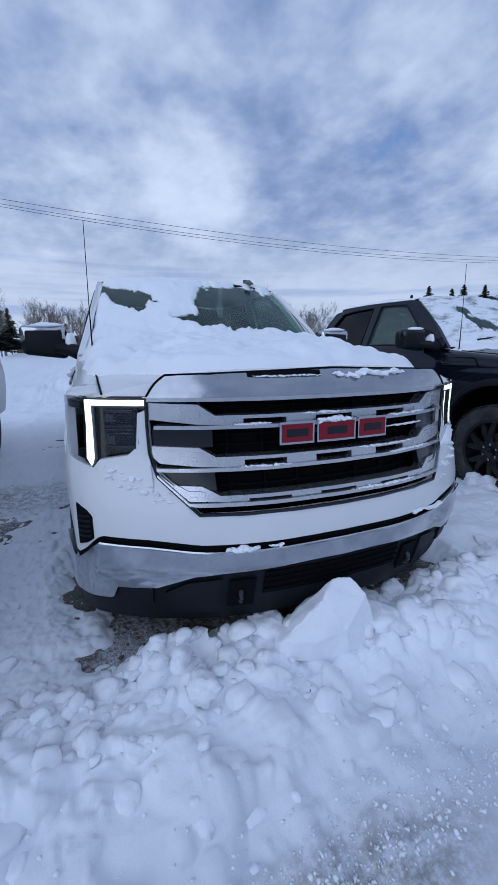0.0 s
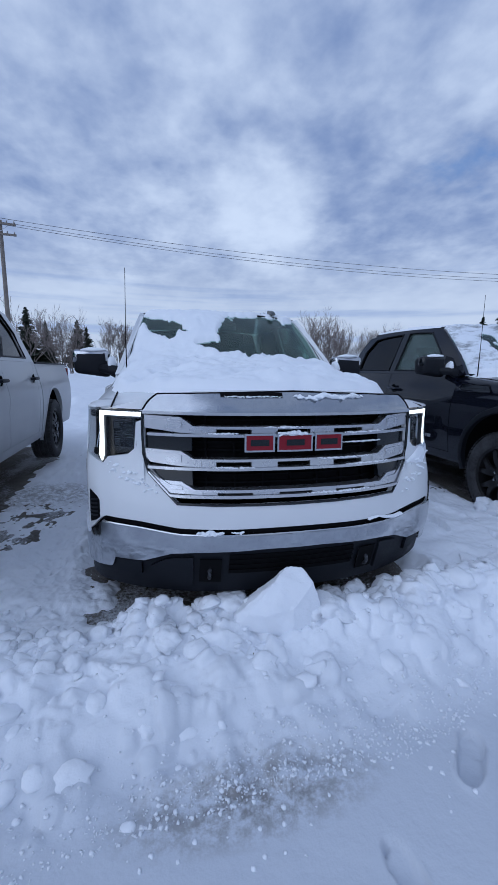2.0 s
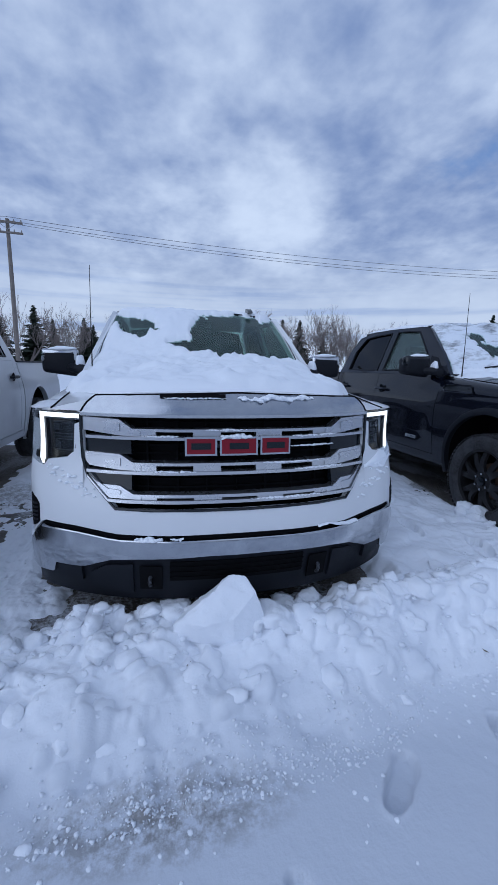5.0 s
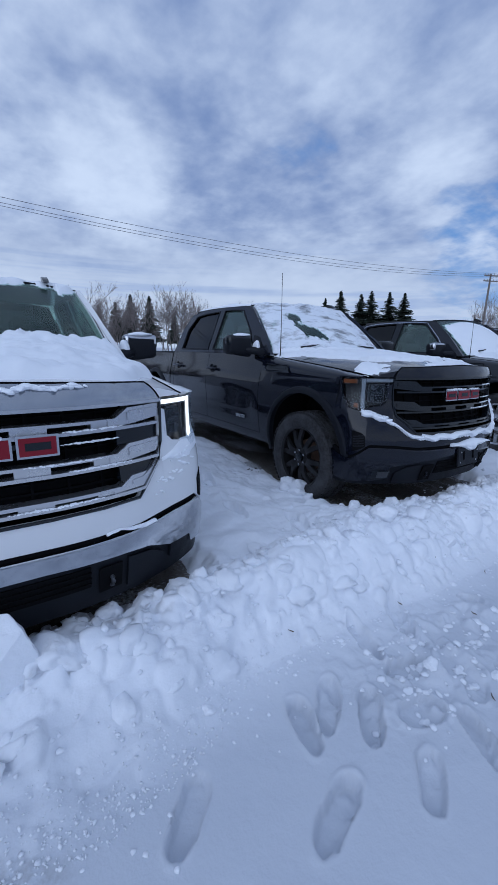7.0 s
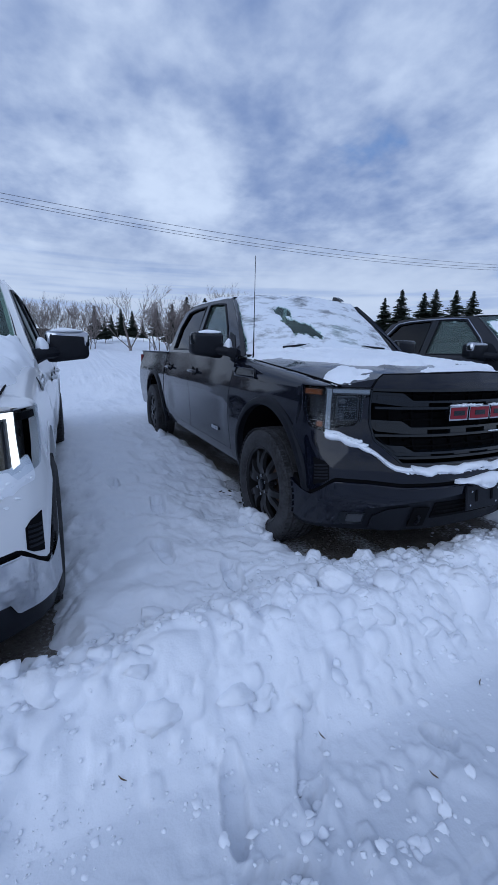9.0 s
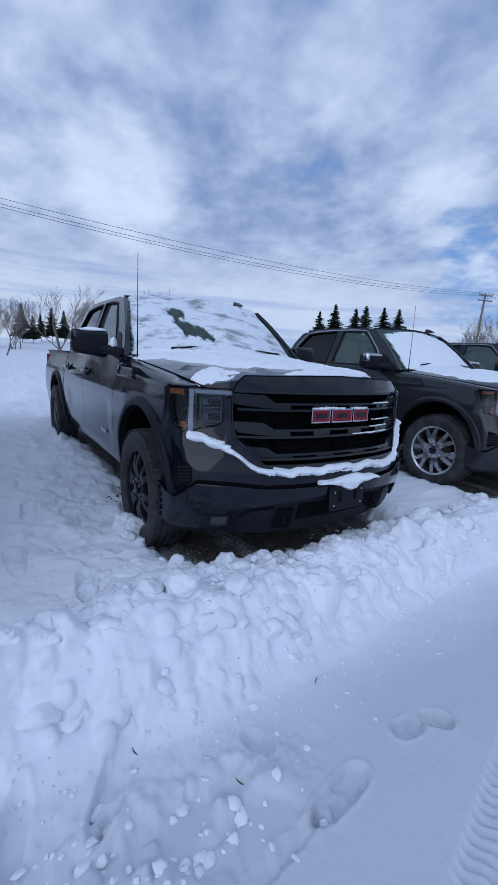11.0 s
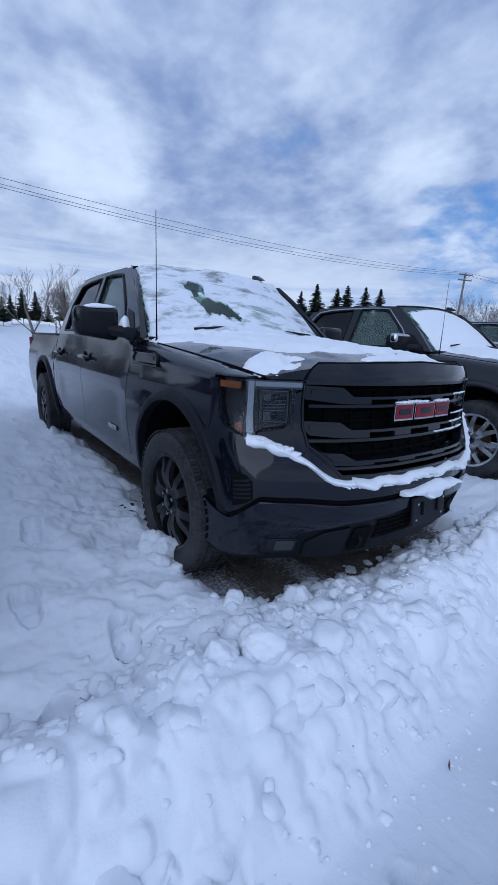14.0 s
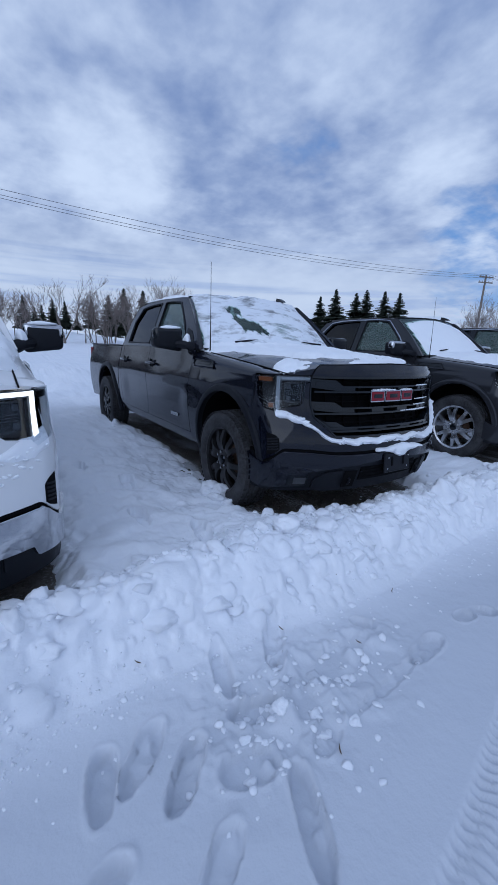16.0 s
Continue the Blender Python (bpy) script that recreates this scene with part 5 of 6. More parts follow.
def snow_height(x, y):
    x, y = np.asarray(x, float), np.asarray(y, float)
    rough = fbm(x * 2.2, y * 2.2, 11, 4)
    lumpy = 1 - np.abs(fbm(x * 2.9 + 1.7, y * 3.4, 23, 3, .45))
    lane = -.065 + .010 * fbm(x * .9, y * .9, 31, 3)
    cl = crest_line(x)
    d = y - cl
    near_row = sstep(x, -9, -7) * (1 - sstep(x, 14, 16))
    q = (y - foot_line(x) + .03 * vnoise(x * 1.4, y * 1.4, 45)) / (cl - foot_line(x))
    up = .35 * np.clip(q, 0, 1) + .65 * sstep(q, 0, 1)
    up = up * sstep(q, -.05, .12)
    crest = lane + (crest_top(x, y) - lane) * up + sstep(q, 0, .3) * (.016 * (lumpy - .65) + .012 * rough)
    crest = crest + .045 * (sstep(q + .16 * vnoise(x * 2.7, y * 2.7, 47), .40, .50) - sstep(q, .1, .9)) * sstep(q, 0, .2)
    # level behind the crest: bare under the trucks, drifted between them
    back = .105 + .05 * vnoise(x * 1.3, y * .9, 51) + .026 * rough + .030 * (lumpy - .5) + (.006 - .004 * sstep(y, 3, 5)) * fbm(x * 7, y * 7, 53, 3)
    back = back + .05 * sstep(y, 2.5, 5.5)
    left_gap = (1 - sstep(x, -1.05, -.75)) * (1 - sstep(y, 5.2, 6.2)) * sstep(x, -6.5, -5.5)
    back = back * (1 - left_gap) + left_gap * (.016 + .034 * fbm(x * 1.1 + 4, y * .55, 57, 4) + .013 * fbm(x * 11, y * 7, 58, 4, .65) + .05 * sstep(x, -1.9, -1.1) * (1 - sstep(y, .9, 2.4)))
    wob = .10 * fbm(x * 2.1, y * 2.1, 61, 3) + .035 * fbm(x * 13, y * 13, 62, 3, .6)
    for tx, ty in TRUCK_SPOTS:
        r0, r1 = (.86, 1.16) if tx == 0 else (.80, 1.08)
        inside = (1 - sstep(np.abs(x - tx) + .6 * wob + .13 * sstep(y - ty, 1.75, 2.5), r0, r1)) * sstep(y - ty + wob, .0, .30) * (1 - sstep(y - ty, 5.7, 6.3))
        back = back * (1 - inside) + inside * (-.055 + .02 * fbm(x * 3, y * 3, 67, 3))
    down = sstep(d + .06 * rough, .06, .40)
    z = crest * (1 - down) + back * down
    z = np.where(d > .5, back, z)
    # open field beyond, rising gently with drifts
    dist = np.hypot(x - 1, y + 1)
    z = z + sstep(dist, 9, 60) * 1.15 + .55 * sstep(dist, 60, 300) + sstep(x + y, 45, 100) * 1.6
    z = z + sstep(dist, 7.5, 14) * (.16 * fbm(x * .22, y * .30, 71, 4) + .10 * sstep(vnoise(x * .13, y * .35, 75), .2, .8))
    z = z + .36 * np.exp(-(((x + 4) / 7) ** 2) - ((y - 11.5) / 1.3) ** 2) * (1 + .5 * rough) + .30 * np.exp(-(((x - 2.6) / 1.5) ** 2) - ((y - 10.5) / 1.6) ** 2)
    z = z * near_row + (1 - near_row) * (z * .5)
    # footprints with a small rim
    for fx, fy, ang, long, wide, deep in FOOTPRINTS:
        c, s = math.cos(radians(ang)), math.sin(radians(ang))
        a, b = (x - fx) * c + (y - fy) * s, -(x - fx) * s + (y - fy) * c
        if not np.any((np.abs(a) < .5) & (np.abs(b) < .5)):
            continue
        half = wide * (.052 - .006 * np.cos(np.clip(a / long, -1.2, 1.2) * 2.6 + .5))
        r = np.sqrt(np.abs(a / long) ** 2.2 + np.abs(b / half) ** 2.1) + .08 * vnoise(x * 14 + fx, y * 14, 85) + .05 * vnoise(x * 37, y * 37, 86)
        pit = (1 - sstep(r, .90, 1.01)) * (1 + .30 * np.clip(a / long, -1, 1) * math.sin(40 * fx))
        flake = sstep(vnoise(x * 21 + 3 * fx, y * 21, 87), .10, .22) * sstep(vnoise(x * 6 + 5 * fx, y * 6, 88), -.1, .3)
        z = z - 1.55 * deep * pit + .010 * np.exp(-(((r - 1.13) / .09) ** 2)) * (.6 + .8 * vnoise(x * 9, y * 9, 89)) + pit * (.006 * np.maximum(fbm(a * 26 + fx, b * 26, 83, 2), -.2) + .016 * flake)
    # scuffed patch among the prints
    scuff = np.exp(-(((x - 1.70) / .45) ** 2) - ((y + .82) / .24) ** 2) + .6 * np.exp(-(((x - 2.15) / .3) ** 2) - ((y + .72) / .12) ** 2)
    z = z + scuff * (.045 * np.maximum(fbm(x * 8, y * 8, 81, 3), -.25) + .016 * sstep(vnoise(x * 17, y * 17, 82), .12, .24))
    # tyre track along the lane
    t = (x - 1.0) * .27 - (y + 1.80) * .963
    along = (x - 1.0) * .963 + (y + 1.80) * .27
    band = (1 - sstep(np.abs(t), .09, .115)) * sstep(along, -.1, .2)
    z = z - band * (.012 + .010 * (np.sin(along * 150 + np.sin(t * 60) * 1.5) > 0))
    return z


def shards(x, y, seed, hard=16.0, crown=.9):
    """Broken lumps: cells with a random level and tilt, domed, with worn edges."""
    ix, iy = np.floor(x), np.floor(y)
    total, weight = np.zeros(x.shape), np.full(x.shape, 1e-9)
    for i in (-1, 0, 1):
        for j in (-1, 0, 1):
            cx, cy = ix + i, iy + j
            ox, oy = x - cx - .12 - .76 * lattice(cx, cy, seed), y - cy - .12 - .76 * lattice(cx, cy, seed + 1)
            w = np.exp(-hard * np.hypot(ox, oy))
            h = lattice(cx, cy, seed + 2) - .5 + (1.5 * lattice(cx, cy, seed + 3) - .75) * ox + (1.5 * lattice(cx, cy, seed + 4) - .75) * oy - crown * (ox * ox + oy * oy)
            total, weight = total + w * h, weight + w
    return total / weight


def axis(lo, hi, step, far, grow=1.16, first=1.16):
    mid = np.arange(lo, hi + step / 2, step)
    out, s = [], step
    p = hi
    while p < far:
        s = min(s * (first if p < hi + 9 else grow), 40)
        p += s
        out.append(p)
    neg, s, p = [], step, lo
    while p > -far:
        s = min(s * grow, 40)
        p -= s
        neg.append(p)
    return np.concatenate([neg[::-1], mid, out])


gx, gy = axis(-1.9, 4.3, .009, 900), axis(-1.45, .85, .009, 900, first=1.016)
X, Y = np.meshgrid(gx, gy, indexing="ij")
Z = snow_height(X, Y)
# clods pushed up by the plough, half sunk into the ridge
rc = np.random.RandomState(12)
zx, zy = np.gradient(Z, gx, gy)
clods_up = np.zeros_like(Z)
for k in range(900):
    x = rc.uniform(-2.4, 5.2)
    u = rc.rand() ** .6
    y = float(foot_line(x)) + (float(crest_line(x)) - float(foot_line(x))) * (u * 1.15) if k % 3 else float(crest_line(x)) + rc.uniform(0, .34)
    r = .018 + rc.exponential(.018) if k % 3 else rc.uniform(.02, .05)
    i0, i1 = np.searchsorted(gx, (x - r * 1.5, x + r * 1.5))
    j0, j1 = np.searchsorted(gy, (y - r * 2, y + r * 2))
    if i1 - i0 < 3 or j1 - j0 < 3:
        continue
    xx, yy = X[i0:i1, j0:j1] - x, Y[i0:i1, j0:j1] - y
    yy = yy * math.hypot(1, zy[(i0 + i1) // 2, (j0 + j1) // 2])
    ang = rc.uniform(-.5, .5)
    a, b = xx * math.cos(ang) + yy * math.sin(ang), -xx * math.sin(ang) + yy * math.cos(ang)
    rad = (np.abs(a / (r * .8)) ** 2.6 + np.abs(b / (r * rc.uniform(.7, 1.05))) ** 2.6)
    bulge = r * rc.uniform(.15, .5) * np.clip(1 - rad, 0, 1) ** .55 + .35 * r * a / r * rc.uniform(-1, 1) * (rad < 1)
    clods_up[i0:i1, j0:j1] = np.maximum(clods_up[i0:i1, j0:j1], bulge)
# uneven lumps pushed out square to the slope
k = 1 / np.sqrt(1 + zx * zx + zy * zy)
core = (gx > 0) & (gx < 4)
S = np.cumsum(np.hypot(1, zy[core].mean(0)) * np.gradient(gy))[None, :] + 0 * X
cy, fy = crest_line(X), foot_line(X)
near = sstep(X, -3.2, -2.6) * (1 - sstep(X, 6, 7)) * (1 - sstep(Y, 2.6, 4.6))
ridge = sstep(Y, fy - .02, fy + .16) * (1 - .62 * sstep(Y, cy + .25, cy + .6)) * near
S = 1.3 * S
wx, ws = X * .96 + S * .28, S * .96 - X * .28
wx, ws = wx + .05 * vnoise(X * 5, S * 5, 205) + .015 * vnoise(X * 17, S * 17, 208), ws + .05 * vnoise(X * 5, S * 5, 206) + .015 * vnoise(X * 17, S * 17, 209)
slab_a, slab_b, slab_c = shards(wx * 5.4, ws * 4.6, 201, 15), shards(wx * 12.0, ws * 10.5, 211, 13), shards(wx * 27.0, ws * 25.0, 221, 10)
loose = sstep(vnoise(X * 2.6, S * 2.6, 207), -.5, .4)
crumbly = sstep(vnoise(X * 4.1, S * 4.1, 217), -.3, .4)
# the pushed face is packed smoother than the broken top
broken = .30 + .70 * sstep(Y, fy + .62 * (cy - fy), fy + 1.0 * (cy - fy))
push = .056 * (.55 + .45 * broken) * slab_a + .030 * broken * loose * slab_b + .014 * broken * crumbly * slab_c + .020 * (1 - broken) * vnoise(X * 13, S * 2.6, 233) + .005 * fbm(wx * 9, ws * 9, 231, 4, .6) + .012
push = push * ridge * (.80 + .30 * vnoise(X * 1.7, S * 1.7, 209)) * (1 - .15 * sstep(X, 1.3, 2.3)) + clods_up
X, Y, Z = X - push * zx * k, Y - push * zy * k, Z + push * k
snow_v, snow_f = sheet(np.stack([X, Y, Z], -1))
me = bpy.data.meshes.new("snow_field")
me.from_pydata(snow_v, [], snow_f)
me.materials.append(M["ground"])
me.polygons.foreach_set("use_smooth", [True] * len(me.polygons))
tagged(new("ground", me), "trampled and ploughed snow over a gravel lot, open to the horizon", "snow ground", kind="structure")

px, py = np.arange(-9, 15, .11), np.arange(-.7, 8, .11)
PX, PY = np.meshgrid(px, py, indexing="ij")
PZ = .006 * fbm(PX * 2, PY * 2, 91, 4) - .20 * (1 - sstep(PY, -.45, .25))
gravel_v, gravel_f = sheet(np.stack([PX, PY, PZ], -1))
me = bpy.data.meshes.new("gravel_lot")
me.from_pydata(gravel_v, [], gravel_f)
me.materials.append(M["gravel"])
me.polygons.foreach_set("use_smooth", [True] * len(me.polygons))
tagged(new("pavement", me), "bare frozen gravel under and beside the trucks", "gravel", kind="structure")


def height(x, y):
    return float(Z[min(len(gx) - 1, np.searchsorted(gx, x)), min(len(gy) - 1, np.searchsorted(gy, y))])


# loose gravel stones
rs = random.Random(5)
bits = []
for k in range(620):
    tx, ty = TRUCK_SPOTS[0] if k % 3 == 0 else TRUCK_SPOTS[1] if k % 3 == 1 else (-1.9, .9)
    x, y = (tx + rs.uniform(-.9, .9), ty + rs.uniform(.2, 1.1)) if k % 3 < 2 else (rs.uniform(-2.4, -1.1), rs.uniform(1, 4))
    r = rs.uniform(.006, .016)
    bits.append(shifted(rock(r, k % 40, .7, 1), pose(x, y, max(0.003, .004), 0, 0, rs.uniform(0, 360))))
solid("gravel_stones", merge(*bits), M["stone"], pose(0, 0, 0), "scattered small gravel stones on frozen ground", "gravel", kind="stuff")

# ploughed chunks
for x, y, r, flat, seed in ((-.17, -.10, .09, .8, 12), (.17, -.17, .09, .7, 19), (2.27, .15, .070, .85, 21), (2.29, .01, .068, .8, 22), (2.16, .08, .06, .8, 25), (3.95, -.03, .11, 1.0, 28), (-.30, -.02, .07, .8, 31), (.42, .05, .055, .8, 33), (.30, .12, .05, .8, 34), (-.62, -.20, .06, .7, 36), (2.66, .20, .06, .8, 38), (2.9, .22, .05, .8, 40), (1.62, -.86, .026, .7, 42), (1.86, -1.03, .022, .7, 43), (1.40, -1.00, .022, .6, 44), (2.36, 1.02, .085, .9, 46), (2.33, 1.16, .075, .9, 47), (2.38, .90, .06, .8, 48), (2.30, .98, .06, .7, 49), (2.40, 4.62, .08, .8, 51), (2.36, 4.45, .07, .8, 52)):
    solid("snow_chunk", clod(r * 1.1, seed, flat, 4, .2), M["snow"], pose(x, y, height(x, y) + r * flat * .22, 0, 0, seed * 37), "broken chunk of packed snow on the ploughed ridge", "snow chunk", "ploughed snow chunks", sharp=180)
block = bmesh.new()
for p in ((-.30, .0, -.04), (-.26, .12, -.04), (-.27, .0, .02), (-.10, -.02, .17), (-.02, .02, .22), (.05, .0, .215), (.09, -.06, .16), (-.22, -.04, .04), (.20, -.06, -.10), (.18, .12, -.10), (.15, -.07, .0), (-.02, -.10, -.10), (-.02, -.09, .06), (.02, .13, .10), (-.16, .08, .08), (-.15, -.07, .03)):
    block.verts.new(p)
bmesh.ops.convex_hull(block, input=block.verts[:])
bmesh.ops.bevel(block, geom=block.edges[:], offset=.018, segments=2, profile=.6, affect="EDGES", clamp_overlap=True)
bmesh.ops.triangulate(block, faces=block.faces[:])
bmesh.ops.subdivide_edges(block, edges=block.edges[:], cuts=5, use_grid_fill=True)
for v in block.verts:
    v.co += v.co.normalized() * (.014 * noise.noise(v.co * 8) + .009 * noise.noise(v.co * 21) + .005 * noise.noise(v.co * 50))
block.verts.index_update()
solid("snow_block", (np.array([v.co[:] for v in block.verts]), [tuple(v.index for v in f.verts) for f in block.faces]), M["snow"], pose(-.04, -.15, .185, 0, 0, 4), "upright broken block of packed snow before a bumper", "snow chunk", "ploughed snow chunks", sharp=55)
block.free()
crumbs = []
shapes = [clod(1.0, 100 + k, .75, 2, .3) for k in range(14)]
larger = [clod(1.0, 140 + k, .75, 3, .24) for k in range(14)]
for k in range(2400):
    x = rs.uniform(-2.6, 6.5)
    zone = rs.random()
    tramp = k >= 2230
    y = float(crest_line(np.array(x))) + (rs.gauss(.26, .12) if zone < .62 else rs.gauss(-.10, .18) if zone < .80 else 0)
    if zone >= .80:
        y = float(foot_line(np.array(x))) + rs.gauss(-.04, .10)
    if tramp:
        x, y = rs.gauss(1.74, .27), rs.gauss(-.86, .14)
    r = min(.024, .005 + rs.expovariate(150)) if tramp else min(.05, .007 + rs.expovariate(105)) if zone < .62 else min(.03, .006 + rs.expovariate(170)) if zone < .80 else rs.uniform(.003, .008)
    crumbs.append(shifted((larger if r > .022 else shapes)[k % 14], pose(x, y, max(height(x, y), -.01 if y > .2 else -1) + r * (.1 if zone < .62 or tramp else -.2 if zone < .80 else .2), rs.uniform(-25, 25), rs.uniform(-25, 25), rs.uniform(0, 360)) @ Matrix.Diagonal((r * 1.2, r, r * (.5 if tramp else .9), 1))))
for k in range(110):
    x = rs.uniform(-1.7, 5.0)
    u = rs.random()
    y = float(foot_line(np.array(x))) + (float(crest_line(np.array(x))) - float(foot_line(np.array(x)))) * (.35 + .8 * u) + .10 * max(0, rs.gauss(0, 1))
    r = rs.uniform(.022, .055)
    crumbs.append(shifted(larger[k % 14], pose(x, y, height(x, y) - r * .40, rs.uniform(-30, 30), rs.uniform(-30, 30), rs.uniform(0, 360)) @ Matrix.Diagonal((r * 1.5, r * 1.15, r * .95, 1))))
grains = [rock(1.0, 700 + k, .8, 0, .1, 9) for k in range(12)]
for k in range(1500):
    x = rs.gauss(-.1, .75)
    y = float(foot_line(np.array(x))) + abs(rs.gauss(0, .13)) - .05
    r = min(.011, .0028 + rs.expovariate(420))
    crumbs.append(shifted(grains[k % 12], pose(x, y, height(x, y) + r * .3, rs.uniform(-40, 40), rs.uniform(-40, 40), rs.uniform(0, 360)) @ Matrix.Diagonal((r, r, r, 1))))
for k in range(900):
    x, y = rs.uniform(2.35, 4.5), rs.gauss(.22, .14)
    r = min(.034, .006 + rs.expovariate(150))
    crumbs.append(shifted((larger if r > .024 else shapes if r > .012 else grains)[k % 12], pose(x, y, max(height(x, y), .0) + r * .15, rs.uniform(-25, 25), rs.uniform(-25, 25), rs.uniform(0, 360)) @ Matrix.Diagonal((r * 1.2, r, r * .85, 1))))
solid("snow_crumbs", merge(*crumbs), M["snow"], pose(0, 0, 0), "crumbs of ploughed snow strewn along the ridge", "snow crumbs", kind="stuff", sharp=180)
for k, (x, y, a) in enumerate(((-.27, -.33, 60), (1.31, -.26, 10), (1.22, -.36, 150), (2.42, -.34, 80), (2.72, -.52, 40), (1.93, -.47, 120), (1.72, -1.10, 70), (2.2, -.75, 130))):
    g = tube([(0, 0, 0), (.010, .003, .004), (.020, .001, .003), (.032, -.003, .007)], [.0012, .0028, .0024, .0007], 5)
    solid("dead_leaf", g, M["leaf"], pose(x, y, height(x, y) + .004, 0, -12, a), "small curled brown dead leaf on snow", "leaf", "dead leaves")

for k in range(9):
    x, y = 2.42 + rs.gauss(0, .045), 1.82 + rs.gauss(0, .13)
    r = rs.uniform(.010, .026)
    solid("dirt_clod", shifted(rock(1.0, 800 + k, .5, 1, .2), Matrix.Diagonal((r * 1.4, r, r, 1))), M["frozen_dirt"], pose(x, y, height(x, y) + r * .2, 0, 0, rs.uniform(0, 360)), "small lump of dark frozen dirt on snow beside a tyre", "dirt clod", "dirt clods on the snow")

# ---- snow lying on the trucks ----
def blob(x, y, cx, cy, rx, ry, turn=0.0):
    c, s = math.cos(radians(turn)), math.sin(radians(turn))
    a, b = (x - cx) * c + (y - cy) * s, -(x - cx) * s + (y - cy) * c
    return (a / rx) ** 2 + (b / ry) ** 2


def inside(x, y, loop):
    """Signed distance to a closed outline, negative within."""
    best, odd = np.full(x.shape, 9.0), np.zeros(x.shape, bool)
    for (ax, ay), (bx, by) in zip(loop, loop[1:] + loop[:1]):
        ex, ey = bx - ax, by - ay
        t = np.clip(((x - ax) * ex + (y - ay) * ey) / (ex * ex + ey * ey), 0, 1)
        best = np.minimum(best, np.hypot(x - ax - t * ex, y - ay - t * ey))
        if ay != by:
            odd ^= ((ay > y) != (by > y)) & (x < (bx - ax) * (y - ay) / (by - ay) + ax)
    return np.where(odd, -best, best)


def cover(m, thick, label, step=.015, y0=.06, y1=3.6, screen="car_snow"):
    """Snow sheet over hood, screen and roof, present where thick(x, y) is above zero."""
    xs, ys = np.arange(-.955, .956, step), np.arange(y0, y1, step)
    x, y = np.meshgrid(xs, ys, indexing="ij")
    v = np.clip((y - cowl(x)) / (roof_front(x) - cowl(x)), 0, 1)
    limit = np.where(y < cowl(x), .925, .905 + (.755 - .905) * v)
    t = thick(x, y) - .10 * sstep(np.abs(x) - limit, -.08, .06)
    base = np.where((np.abs(x) > .87) & (y < 1.45), hood_z(np.full_like(x, .87), y) - .77 * np.maximum(np.abs(x) - .87, 0) ** 1.2, top_z(x, y))
    z = base + np.maximum(t, -.004) * 1.08
    keep = t > .0
    g, f = sheet(np.stack([x, y, z], -1))
    k = keep.ravel()
    f = [q for q in f if k[q[0]] or k[q[1]] or k[q[2]] or k[q[3]]]
    top = thing("snow_cover", m, label, "snow", "snow on the trucks")
    zone = np.where(y < cowl(x) + .02, 0, np.where(y < roof_front(x), 1, 2)).ravel()
    for n, name in enumerate(("hood_snow", "windscreen_snow", "roof_snow")):
        mine = [q for q in f if zone[q[0]] == n]
        used = sorted({i for q in mine for i in q})
        at = {i: n_ for n_, i in enumerate(used)}
        if used:
            part(name, (g[used], [tuple(at[i] for i in q) for q in mine]), M[screen if n == 1 else "car_snow"], top, sharp=180)
    return top


def white_cover(x, y):
    n, e = fbm(x * 3.1, y * 3.1, 101, 4), fbm(x * 11, y * 11, 103, 3)
    t = .055 + .024 * n + .012 * e
    v = (y - cowl(x)) / (roof_front(x) - cowl(x))
    t = t + .05 * np.exp(-(((v + .05) / .22) ** 2))
    w = sstep(v, -.05, .38)
    t = t * (1 - w) + w * np.minimum(t, .030 + .010 * n + .009 * e)
    a = inside(x, y, [(-.72, 2.11), (-.54, 2.02), (-.38, 1.93), (-.39, 1.84), (-.47, 1.77), (-.56, 1.80), (-.63, 1.92)])
    b = inside(x, y, [(.02, 1.95), (.28, 2.04), (.72, 2.16), (.84, 1.96), (.90, 1.74), (.80, 1.60), (.54, 1.545), (.36, 1.52), (.22, 1.535), (.03, 1.56), (-.16, 1.53), (-.28, 1.68), (-.10, 1.70), (-.04, 1.86)])
    gap = np.minimum(a, b) + .030 * n + .035 * e + .012 * fbm(x * 34, y * 12, 105, 2)
    t = np.where(v > -.1, t - .08 * (1 - sstep(gap, -.015, .045)), t)
    front = y - PLAN(np.minimum(np.abs(x), .95)) - .10 - .03 * n - .32 * sstep(np.abs(x), .56, .86)
    return np.where(y < 1.2, t * sstep(front, -.02, .10) - .012 * (1 - sstep(front, -.03, .05)), t)


